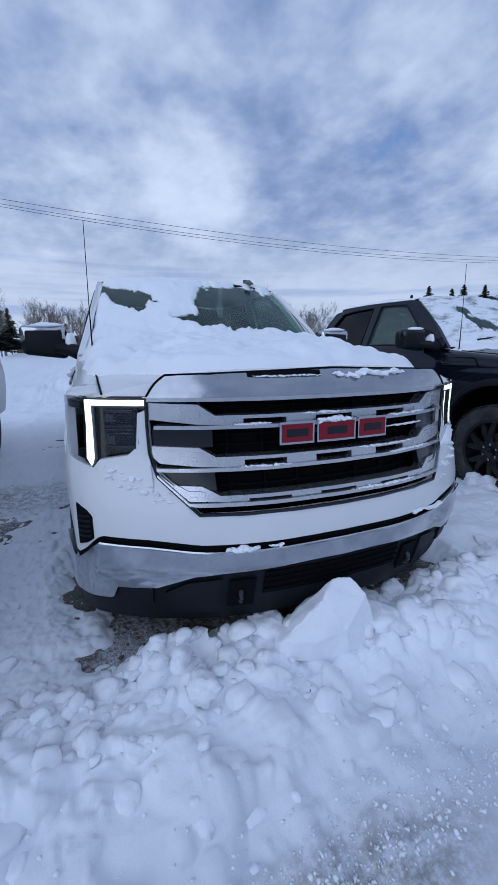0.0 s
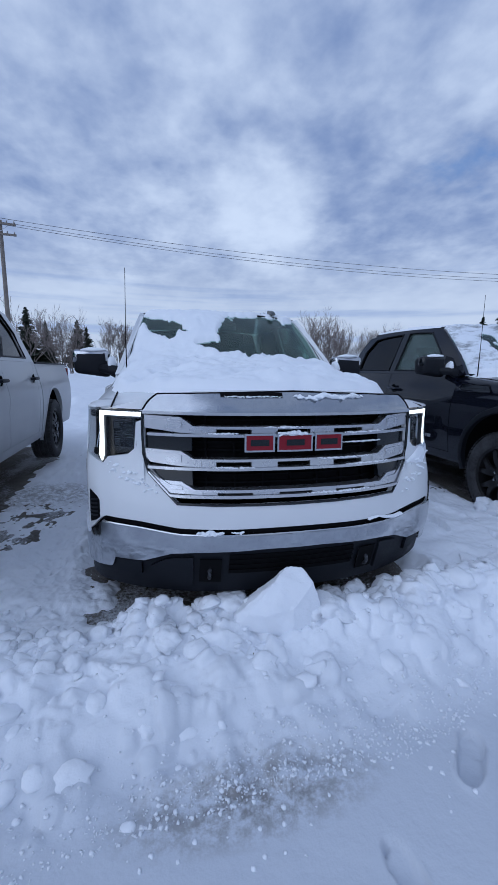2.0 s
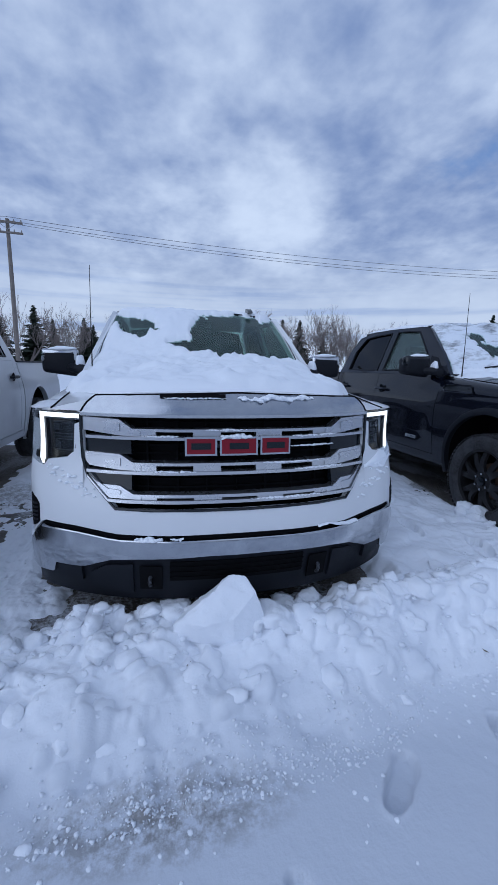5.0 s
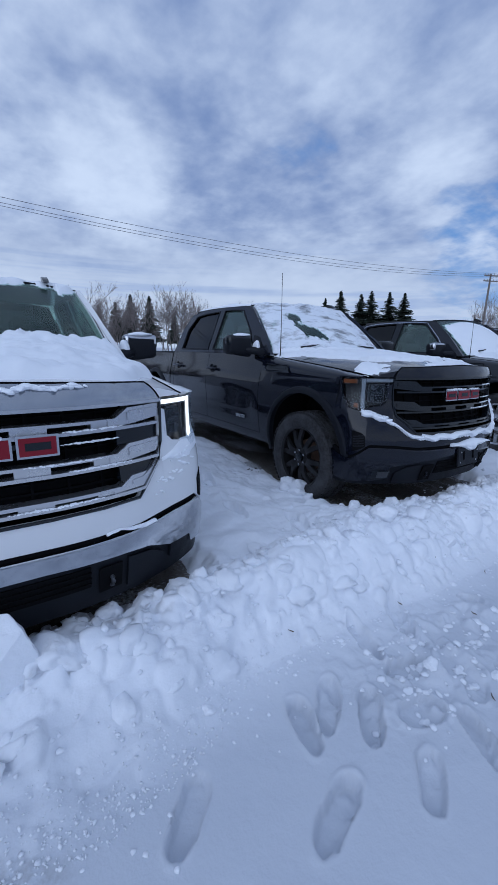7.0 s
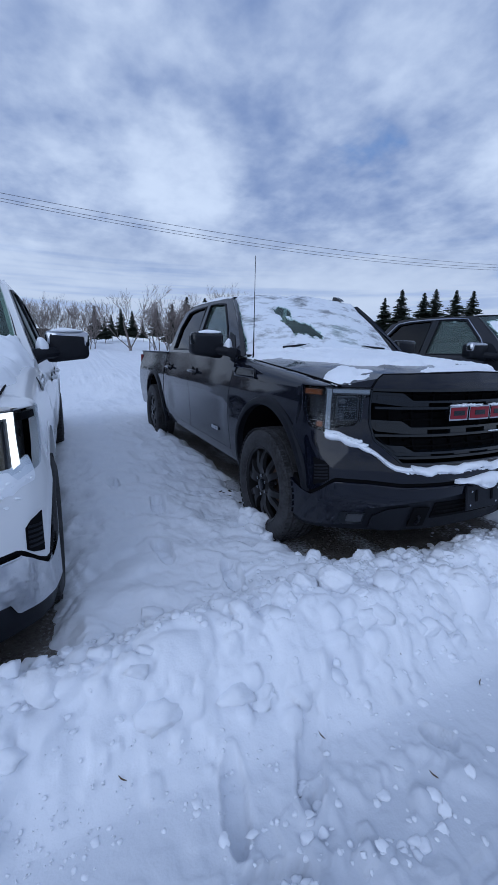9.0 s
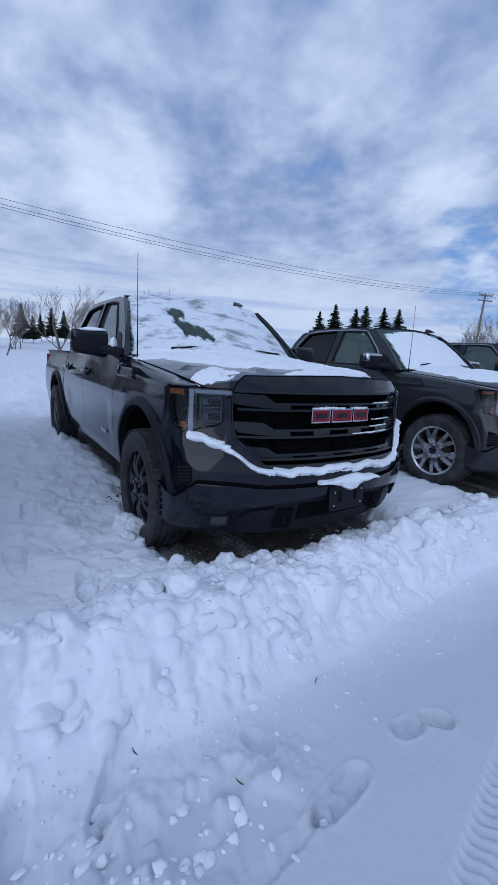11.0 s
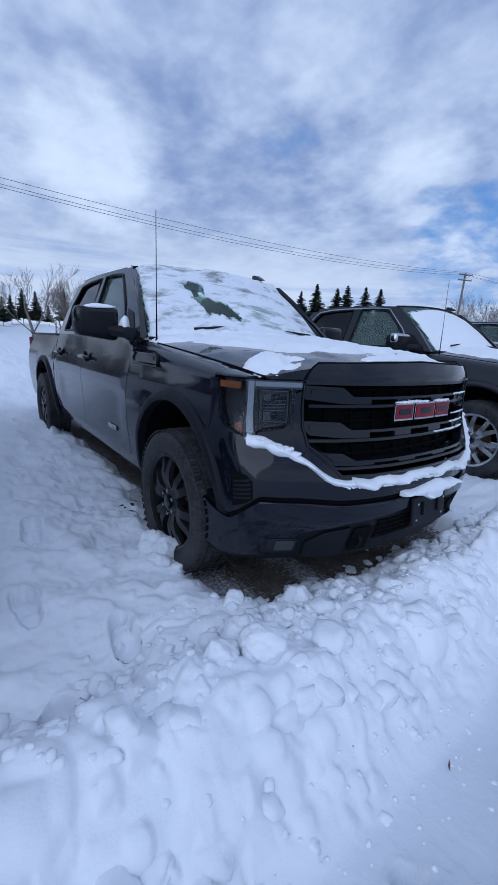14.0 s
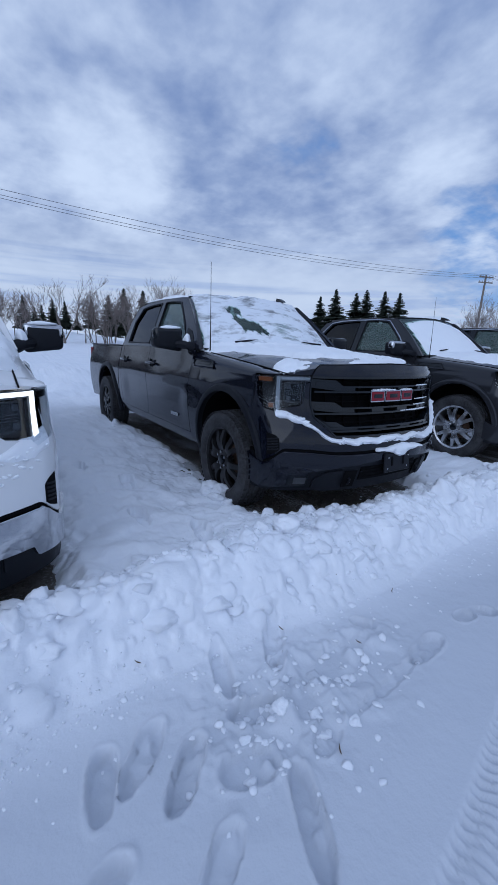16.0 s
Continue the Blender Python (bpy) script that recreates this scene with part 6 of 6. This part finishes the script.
def dark_cover(x, y):
    n, e = fbm(x * 3.3 + 5, y * 3.3, 111, 4), fbm(x * 10, y * 10, 113, 4)
    v = (y - cowl(x)) / (roof_front(x) - cowl(x))
    t = .024 + .012 * n + .008 * e + .003 * fbm(x * 14, y * 26, 117, 3)
    a0 = inside(x, y, [(-.30, 1.62), (-.12, 1.60), (-.10, 1.57), (-.28, 1.58)]) + .02
    a = np.minimum(inside(x, y, [(-.44, 1.92), (-.34, 1.94), (-.30, 1.78), (-.20, 1.64), (-.36, 1.63), (-.48, 1.76)]), a0)
    gap = a + .03 + .045 * n + .05 * e + .015 * fbm(x * 30, y * 12, 115, 2)
    t = np.where(v > .05, np.minimum(t, .010 + .004 * n + .003 * e + .022 * sstep(v, .80, .98)), t)
    t = np.where(v > -.02, t - .06 * (1 - sstep(gap, -.02, .04)), t)
    # hood: drift towards the far side and along the middle, bare near shoulder and nose
    edge = y - (1.30 - 1.02 * sstep(x, -.86, -.30) + .16 * sstep(x, .3, .9)) + .16 * n + .06 * e
    hood = t * sstep(edge, -.02, .12) - .012 * (1 - sstep(edge, -.03, .05))
    streaks = np.minimum(blob(x, y, -.66, 1.52, .10, .012, 10), blob(x, y, -.42, 1.40, .20, .016, 12))
    hood = np.where(streaks + .3 * e < 1, -.03, hood)
    near = blob(x, y, -.78, .36, .15, .13, 20) + .9 * e + .35 * n
    lip = blob(x, y, -.02, .135, .34, .055, 3) + .4 * e + .25 * n
    extra = np.maximum(.030 * (1.15 - near), .022 * (1.1 - lip))
    hood = np.maximum(hood, np.minimum(extra, .028))
    return np.where(v > -.02, t, hood)


def thin_cover(seed):
    def f(x, y):
        n, e = fbm(x * 3 + seed, y * 3, 121 + seed, 4), fbm(x * 10, y * 10, 123, 3)
        v = (y - cowl(x)) / (roof_front(x) - cowl(x))
        hood = .022 + .016 * n + .006 * e - .06 * (1 - sstep(y, .25, .55)) - .05 * sstep(np.abs(x), .62, .85)
        screen = .012 + .006 * n + .003 * e - .06 * sstep(np.abs(x) + .12 * v, .74, .84)
        return np.where(v > -.05, screen, hood) - .10 * sstep(y, 2.02, 2.14)
    return f


cover(WHITE_AT, white_cover, "thick fresh snow over hood and windscreen with two bare patches")
cover(DARK_AT, dark_cover, "patchy wind-blown snow over a dark hood and frosted windscreen", screen="frost")
cover(GREY_AT, thin_cover(3), "thin snow over a dark grey hood and windscreen", .03)
cover(FAR_AT, thin_cover(8), "thin snow over a dark hood and windscreen", .04)


def ledge(m, us, lo, hi, thick, label, seed, off=.0):
    """Snow clinging to the nose in an uneven strip."""
    o, i = [], []
    for u in us:
        a, b = lo(u), hi(u)
        w = .020 * float(fbm(np.array(u * 9.0), np.array(seed * 1.0), seed, 3))
        a, b = a + w, max(a + w + .004, b + .6 * w)
        row, back = [], []
        for k in range(7):
            q = k / 6
            z = a + (b - a) * q
            puff = thick * math.sin(math.pi * q) ** .6 * (.9 + 1.1 * abs(float(fbm(np.array(u * 16.0), np.array(z * 22.0), seed, 3))))
            row.append(nose(u, z, off + puff))
            back.append(nose(u, z, off - .01))
        o.append(row)
        i.append(back)
    return solid("snow_strip", slab(o, i), M["car_snow"], m, label, "snow", "snow on the trucks", sharp=60)


fine_u = lambda a, b: span(a, b, max(6, int(abs(b - a) / .02)))
d_lo = line([0, .45, .55, .62, .78, .90, .95], [.640, .640, .648, .672, .800, .848, .852])
ledge(DARK_AT, fine_u(-.94, -.50), d_lo, lambda u: float(d_lo(u)) + .034 + .016 * (abs(u) > .8), .02, "strip of snow along the lower grille edge of a dark bumper", 5)
ledge(DARK_AT, fine_u(-.52, .94), lambda u: .640 if u < .5 else float(d_lo(u)), lambda u: (.640 if u < .5 else float(d_lo(u))) + .05, .025, "strip of snow along the lower grille edge of a dark bumper", 6)
ledge(DARK_AT, fine_u(-.22, .28), lambda u: .575 - .05 * math.exp(-((u - .06) / .10) ** 2), lambda u: .60 + .03 * math.exp(-((u - .06) / .12) ** 2), .035, "wedge of snow on top of a plate bracket", 7, .012)
clods = [clod(1.0, 500 + k, .6, 2, .2) for k in range(10)]


def crumble(m, a, b, z_at, size, label, seed, off=.008, fill=1.0):
    """Loose crumbs of snow caught along a line on the nose."""
    r = random.Random(seed)
    bits, u = [], a
    while u < b:
        k = size * r.uniform(.45, 1.15) * (.5 + .5 * math.sin(math.pi * (u - a) / (b - a)) ** .5)
        if r.random() < fill:
            p = nose(u, z_at(u) + r.uniform(-.3, .3) * size, off)
            bits.append(shifted(clods[r.randrange(10)], pose(*p, r.uniform(-20, 20), r.uniform(-20, 20), r.uniform(0, 360)) @ Matrix.Diagonal((k * 1.5, k, k, 1))))
        u += size * r.uniform(.35, .9)
    return solid("snow_crust", merge(*bits), M["car_snow"], m, label, "snow crust", kind="stuff", sharp=70)


crumble(DARK_AT, -.94, -.72, lambda u: float(d_lo(u)) + .025, .020, "broken snow along a dark bumper edge", 30, .010)
crumble(DARK_AT, -.70, .30, lambda u: float(d_lo(u)) + .012, .009, "broken snow along a dark bumper edge", 31, .012, .7)
crumble(WHITE_AT, .0, .38, lambda u: 1.222 - .012 * abs(math.sin(u * 19)), .017, "ragged crust of snow on a chrome hood lip", 8, .008)
crumble(WHITE_AT, -.34, -.06, lambda u: 1.214, .006, "dusting of snow in a hood slot", 11, .010, .7)
crumble(WHITE_AT, -.48, -.36, lambda u: .572, .014, "lump of snow caught above a chrome bumper", 9, .010)
crumble(WHITE_AT, -.32, -.27, lambda u: .577, .008, "small lump of snow above a chrome bumper", 20, .010)
ledge(WHITE_AT, fine_u(.40, .64), lambda u: .580, lambda u: .592, .006, "thin line of snow on a chrome bumper top", 13, .012)
corner_lo = line([.70, .80, .90, .98], [.835, .80, .80, .85])
ledge(WHITE_AT, fine_u(.72, .975), corner_lo, lambda u: float(corner_lo(u)) + .02 + .085 * float(sstep(u, .72, .88)), .008, "smooth crust of snow under a lit headlight", 41, -.001)
crumble(WHITE_AT, -.90, -.66, lambda u: .855 - .20 * (u + .90) / .24 * .5 + .035 * math.sin(u * 311) * math.sin(u * 97), .011, "crusted snow below a headlight", 10, .002, .8)
crumble(WHITE_AT, .66, .97, lambda u: .72 + .5 * (u - .66) + .05 * math.sin(u * 277) * math.sin(u * 83), .014, "crusted snow on a white bumper corner", 12, .002, .8)
for z, a, b, sd in ((1.071, -.16, .04, 14), (1.038, .27, .52, 15), (1.040, -.42, -.28, 16), (.912, .12, .42, 17), (.876, .28, .55, 18), (.988, .26, .50, 19), (.752, .05, .40, 21), (.878, -.40, -.20, 22)):
    crumble(WHITE_AT, a, b, lambda u: z, .0065, "thin snow lying on a silver grille bar", sd, .010, .85)
crumble(WHITE_AT, -.08, .06, lambda u: 1.040, .015, "snow caught on top of an emblem", 23, .018)
for z, a, b, sd in ((1.044, -.25, .02, 24), (1.042, .08, .24, 25), (1.072, .30, .52, 26), (.960, .30, .55, 27), (.914, .28, .5, 28), (.874, .1, .5, 29)):
    crumble(DARK_AT, a, b, lambda u: z, .009 if z > 1.04 and b < .3 else .006, "thin snow lying on a black grille bar", sd, .016)
for m, s in ((DARK_AT, -1), (WHITE_AT, -1), (WHITE_AT, 1)):
    g = clod(1.0, 55 + s, .16, 3, .08)
    solid("snow_clump", shifted(g, pose(s * 1.15, 1.78, 1.488) @ Matrix.Diagonal((.105, .045, .11, 1))), M["car_snow"], m, "small cap of snow on a wing mirror", "snow", "snow on the trucks", sharp=70)
    solid("snow_clump", shifted(clod(1.0, 75 + s, .9, 3, .12), pose(s * .99, 1.70, 1.37) @ Matrix.Diagonal((.04, .05, .075, 1))), M["car_snow"], m, "clump of snow behind a mirror arm", "snow", "snow on the trucks", sharp=70)

# ---- background: trees, poles, wires ----
def spruce(seed, tall, stem):
    """Tapered trunk and tiers of drooping, ragged boughs."""
    r = random.Random(seed)
    trunk = tube([(0, 0, -1.0), (.02, 0, tall * .4), (0, 0, tall * .98)], [.035 * tall * .5, .02 * tall * .5, .01], 7)
    vs, fs = [], []
    boughs = int(220 + tall * 46)
    for k in range(boughs):
        q = ((k + r.random()) / boughs) ** 1.25
        z = stem + (tall - stem) * q
        reach = (tall * .30 * (1 - q) ** .9 + .10) * (1 + .18 * math.sin(q * 40 + seed))
        for j in range(1):
            a = r.uniform(0, 2 * math.pi)
            ln = reach * r.uniform(.6, 1.15)
            w = ln * r.uniform(.20, .34) + .10
            droop = ln * r.uniform(.05, .45)
            c, s = math.cos(a), math.sin(a)
            for part_k in range(4):
                q0, q1 = part_k / 4, (part_k + 1.35) / 4
                o = len(vs)
                jig = r.uniform(-.12, .12) * ln
                zz = lambda t: z - droop * t + .25 * droop * t * t * 2 + r.uniform(-.04, .04) * tall * .1
                wid = w * (1.25 - .8 * abs(q0 - .35))
                for t, d, h in ((q0, -wid * .5, 0), (q1, -wid * .9 + jig, -.08 * ln), (q1 + .12, jig, -.02), (q1, wid * .9 + jig, -.08 * ln), (q0, wid * .5, 0), (q0 + .1, 0, .10 * w)):
                    vs.append((c * ln * t - s * d, s * ln * t + c * d, zz(t) + h))
                fs += [(o, o + 1, o + 5), (o + 1, o + 2, o + 5), (o + 2, o + 3, o + 5), (o + 3, o + 4, o + 5), (o + 4, o, o + 5)]
    return trunk, (np.array(vs), fs)


def bare_tree(seed, tall, stems=1, thin=1.0):
    """Leafless tree: limbs that fork down to fine twigs. Gives trunk and crown."""
    r = random.Random(seed)
    heavy, light = [], []

    def grow(p, d, ln, rad, depth):
        pts, q = [p.copy()], d.copy()
        for _ in range(3):
            q = (q + Vector((r.uniform(-.18, .18), r.uniform(-.18, .18), r.uniform(-.02, .16)))).normalized()
            pts.append(pts[-1] + q * ln / 3)
        rad = max(rad, .0055)
        rads = [rad, rad * .86, rad * .74, rad * .62]
        (heavy if depth < 2 else light).append(tube(pts, rads, 6) if depth < 2 else tube(pts, rads, 3) if depth < 4 else tube(pts[::3], rads[::3], 3))
        if depth >= 5:
            return
        for k in range(r.choice((2, 3, 3)) + (1 if depth in (1, 2, 3, 4) else 0)):
            ax = Vector((r.uniform(-1, 1), r.uniform(-1, 1), r.uniform(-.3, .5)))
            nd = (q + ax * r.uniform(.34, .80)).normalized()
            nd.z = max(nd.z, .05)
            grow(pts[r.choice((1, 2, 3, 3))], nd, ln * r.uniform(.58, .78), rads[3] * r.uniform(.5, .75), depth + 1)

    for k in range(stems):
        lean = Vector((r.uniform(-.25, .25), r.uniform(-.25, .25), 1)).normalized() if stems > 1 else Vector((0, 0, 1))
        grow(Vector((r.uniform(-.6, .6) * (stems > 1), r.uniform(-.3, .3) * (stems > 1), -.6)), lean, tall * .36, tall * .016 * thin, 0)
    h, l = merge(*heavy), merge(*light)
    k = tall / max(l[0][:, 2].max(), .1)
    return (h[0] * k, h[1]), (l[0] * k, l[1])


def field_z(x, y):
    return height(x, y)


spruces = [spruce(300 + k, 7.6, .5) for k in range(4)] + [spruce(340 + k, 4.6, .9) for k in range(4)]
spruce_src = []
for k, (trunk, crown) in enumerate(spruces):
    t = thing("spruce_tree", pose(0, 0, 0), "tall dark spruce with ragged drooping boughs" if k < 4 else "young dark spruce on a bare stem in a planted row", "spruce tree", "spruces behind the lot")
    part("trunk", trunk, M["bark"], t)
    part("crown", crown, M["needle"], t, sharp=10)
    spruce_src.append(t)
spruce_at = [(45.1, 48.2, 9.4, 0), (46.8, 46.6, 10.5, 1), (49.0, 44.5, 10.0, 2), (50.0, 43.4, 10.4, 3), (51.7, 41.4, 10.2, 0), (53.1, 39.8, 10.0, 1),
             (7.8, 64.5, 5.3, 4), (9.2, 64.3, 6.0, 5), (10.8, 64.1, 5.8, 6), (12.3, 63.9, 4.5, 7), (18.6, 61.6, 7.3, 4), (21.2, 60.8, 7.2, 5), (16.5, 62.2, 6.4, 6), (14.2, 62.8, 6.2, 7),
             (5.1, 58.4, 5.6, 5), (6.3, 58.3, 4.6, 6), (-17.9, 45.0, 6.0, 4), (-16.4, 45.6, 5.2, 7), (-13.3, 46.4, 5.9, 5), (-11.6, 46.9, 4.9, 6), (-8.5, 47.5, 5.2, 6), (-7.6, 47.7, 4.7, 4), (-20.0, 44.0, 5.4, 5), (24.3, 58.6, 5.4, 7)]
placed = set()
for n, (x, y, top, k) in enumerate(spruce_at):
    z = field_z(x, y)
    s = (top - z) / 7.6 if k < 4 else 1.3 * (top - z) / 4.6
    m = pose(x, y, z, 0, 0, n * 67)
    if k in placed:
        c = copy_thing(spruce_src[k], m)
    else:
        c = spruce_src[k]
        c.matrix_basis = m
        placed.add(k)
    c.scale = (s, s, s) if k < 4 else (.72 * s, .72 * s, s)

bare_src = []
for k, (seed, tall, stems, thin) in enumerate(((401, 5.0, 1, 1.1), (407, 5.0, 3, .8), (413, 5.0, 4, .7), (419, 5.0, 1, .8))):
    h, l = bare_tree(seed, tall, stems, thin)
    t = thing("bare_tree", pose(0, 0, 0), "leafless grey-brown tree with fine bare twigs" if stems == 1 else "clump of leafless grey-brown trees with fine twigs", "bare tree", "bare trees behind the lot")
    part("trunk", h, M["bark"], t)
    part("crown", l, M["twig"], t, sharp=180)
    bare_src.append(t)
bare_at = [(10.8, 42.0, 5.6, 1), (13.5, 41.2, 6.4, 1), (16.4, 40.2, 7.0, 2), (17.8, 39.6, 6.7, 1), (18.9, 39.0, 5.6, 2), (7.5, 43.4, 7.0, 0), (9.8, 43.0, 6.0, 2), (12.2, 42.7, 6.2, 2),
           (-12.9, 41.4, 6.4, 0), (-9.7, 42.2, 6.3, 1), (-8.6, 42.4, 5.4, 2), (-5.1, 48.4, 6.4, 2), (-3.6, 48.5, 6.2, 2), (-2.4, 48.6, 6.1, 1), (-0.8, 48.6, 5.9, 2), (.6, 48.6, 5.7, 2), (2.2, 48.4, 5.9, 1), (3.9, 48.2, 5.7, 2), (25.1, 41.3, 6.2, 2), (2.5, 33.5, 4.2, 3),
           (41.6, 18.9, 6.2, 2), (43.4, 17.0, 5.8, 2), (40.2, 20.6, 5.7, 1), (-15.2, 41.0, 5.8, 2), (22.5, 40.0, 5.8, 2), (20.6, 42.0, 5.5, 1)]
placed = set()
for n, (x, y, top, k) in enumerate(bare_at):
    z = field_z(x, y)
    s = (top - z) / 4.2
    m = pose(x, y, z, 0, 0, n * 83)
    if k in placed:
        c = copy_thing(bare_src[k], m)
    else:
        c = bare_src[k]
        c.matrix_basis = m
        placed.add(k)
    c.scale = (s, s, s)


def utility_pole(x, y, top, turn, lean, label, wide=2.0):
    z = field_z(x, y)
    p = thing("utility_pole", pose(x, y, z, 0, lean, turn), label, "utility pole", "power line poles")
    h = top - z
    part("post", tube([(0, 0, -1), (0, 0, h * .5), (0, 0, h)], [.17, .15, .12], 10), M["pole_wood"], p)
    for dz in (.25, .95):
        arm = part("crossarm", box(wide, .12, .14, (0, -.14, h - dz), .01, 1), M["pole_wood"], p)
        for xx in (-.45 * wide, -.22 * wide, .22 * wide, .45 * wide):
            part("insulator", shifted(revolve([(0, .03), (.05, .05), (.10, .045), (.16, .03), (.18, .001)], 8, "z"), pose(xx, -.14, h - dz + .07)), M["ceramic"], arm)
    part("brace", merge(tube([(-.6, -.14, h - .28), (0, -.12, h - .75)], .02, 5), tube([(.6, -.14, h - .28), (0, -.12, h - .75)], .02, 5)), M["satin"], p)
    return p


POLE_A, POLE_B = Vector((58.9, 31.0, 12.1)), Vector((-10.9, 32.6, 11.6))
utility_pole(POLE_A.x, POLE_A.y, POLE_A.z, -28, 1.5, "weathered wooden utility pole with two crossarms")
utility_pole(POLE_B.x, POLE_B.y, POLE_B.z, 5, 0, "weathered wooden utility pole with crossarm")
utility_pole(-9.6, 57.4, 6.4, 0, 0, "distant thin wooden utility pole", .9)


def cable(a, b, sag, rad, label):
    pts = [Vector(a).lerp(Vector(b), k / 40) - Vector((0, 0, sag * 4 * (k / 40) * (1 - k / 40))) for k in range(41)]
    solid("power_line", tube(pts, rad, 5), M["wire"], pose(0, 0, 0), label, "power line", "power lines")


for off, dz, sag in ((-.5, 0.0, 1.50), (.4, .0, 1.66), (-.3, -.35, 1.72)):
    d = Vector((0, off, dz))
    cable(POLE_B + d, POLE_A + d, sag, .016, "thin dark power line strung between wooden poles")
    cable(POLE_B + d, Vector((-78, 36, 12.5)) + d, sag, .016, "thin dark power line running on from a pole")
    cable(POLE_A + d, Vector((120, 14, 12.5)) + d, sag, .016, "thin dark power line running on from a pole")


def shed(m, wide, deep, high, label):
    """Small boarded hut with a pitched roof, a door and a window."""
    t = thing("shed", m, label, "shed")
    part("wall", merge(box(wide, deep, high, (0, 0, high / 2 - .3), .02, 1)), M["barn_board"], t)
    roof = [[(x * wide * .56, y * deep * .6, high - .3 + .22 * wide * (1 - abs(x)) + dz) for y in (-1, 1)] for dz in (.06,) for x in (-1, 0, 1)]
    part("roof", slab(roof, [[(x, y, z - .12) for x, y, z in r] for r in roof]), M["car_snow"], t, "snow-covered roof")
    part("door", box(.9, .06, 1.9, (-.2 * wide, -deep / 2 - .02, .75), .01, 1), M["rust"], t)
    part("window", box(.7, .06, .6, (.22 * wide, -deep / 2 - .02, 1.2), .01, 1), M["gloss_black"], t)


shed(pose(-12.5, 103.0, field_z(-12.5, 103.0), 0, 0, 12), 3.2, 2.6, 2.6, "small weathered brown shed far off across the snow")
shed(pose(-2.9, 78.2, field_z(-2.9, 78.2), 0, 0, -6), 6.4, 4.0, 2.3, "long low dark barn behind bare trees")
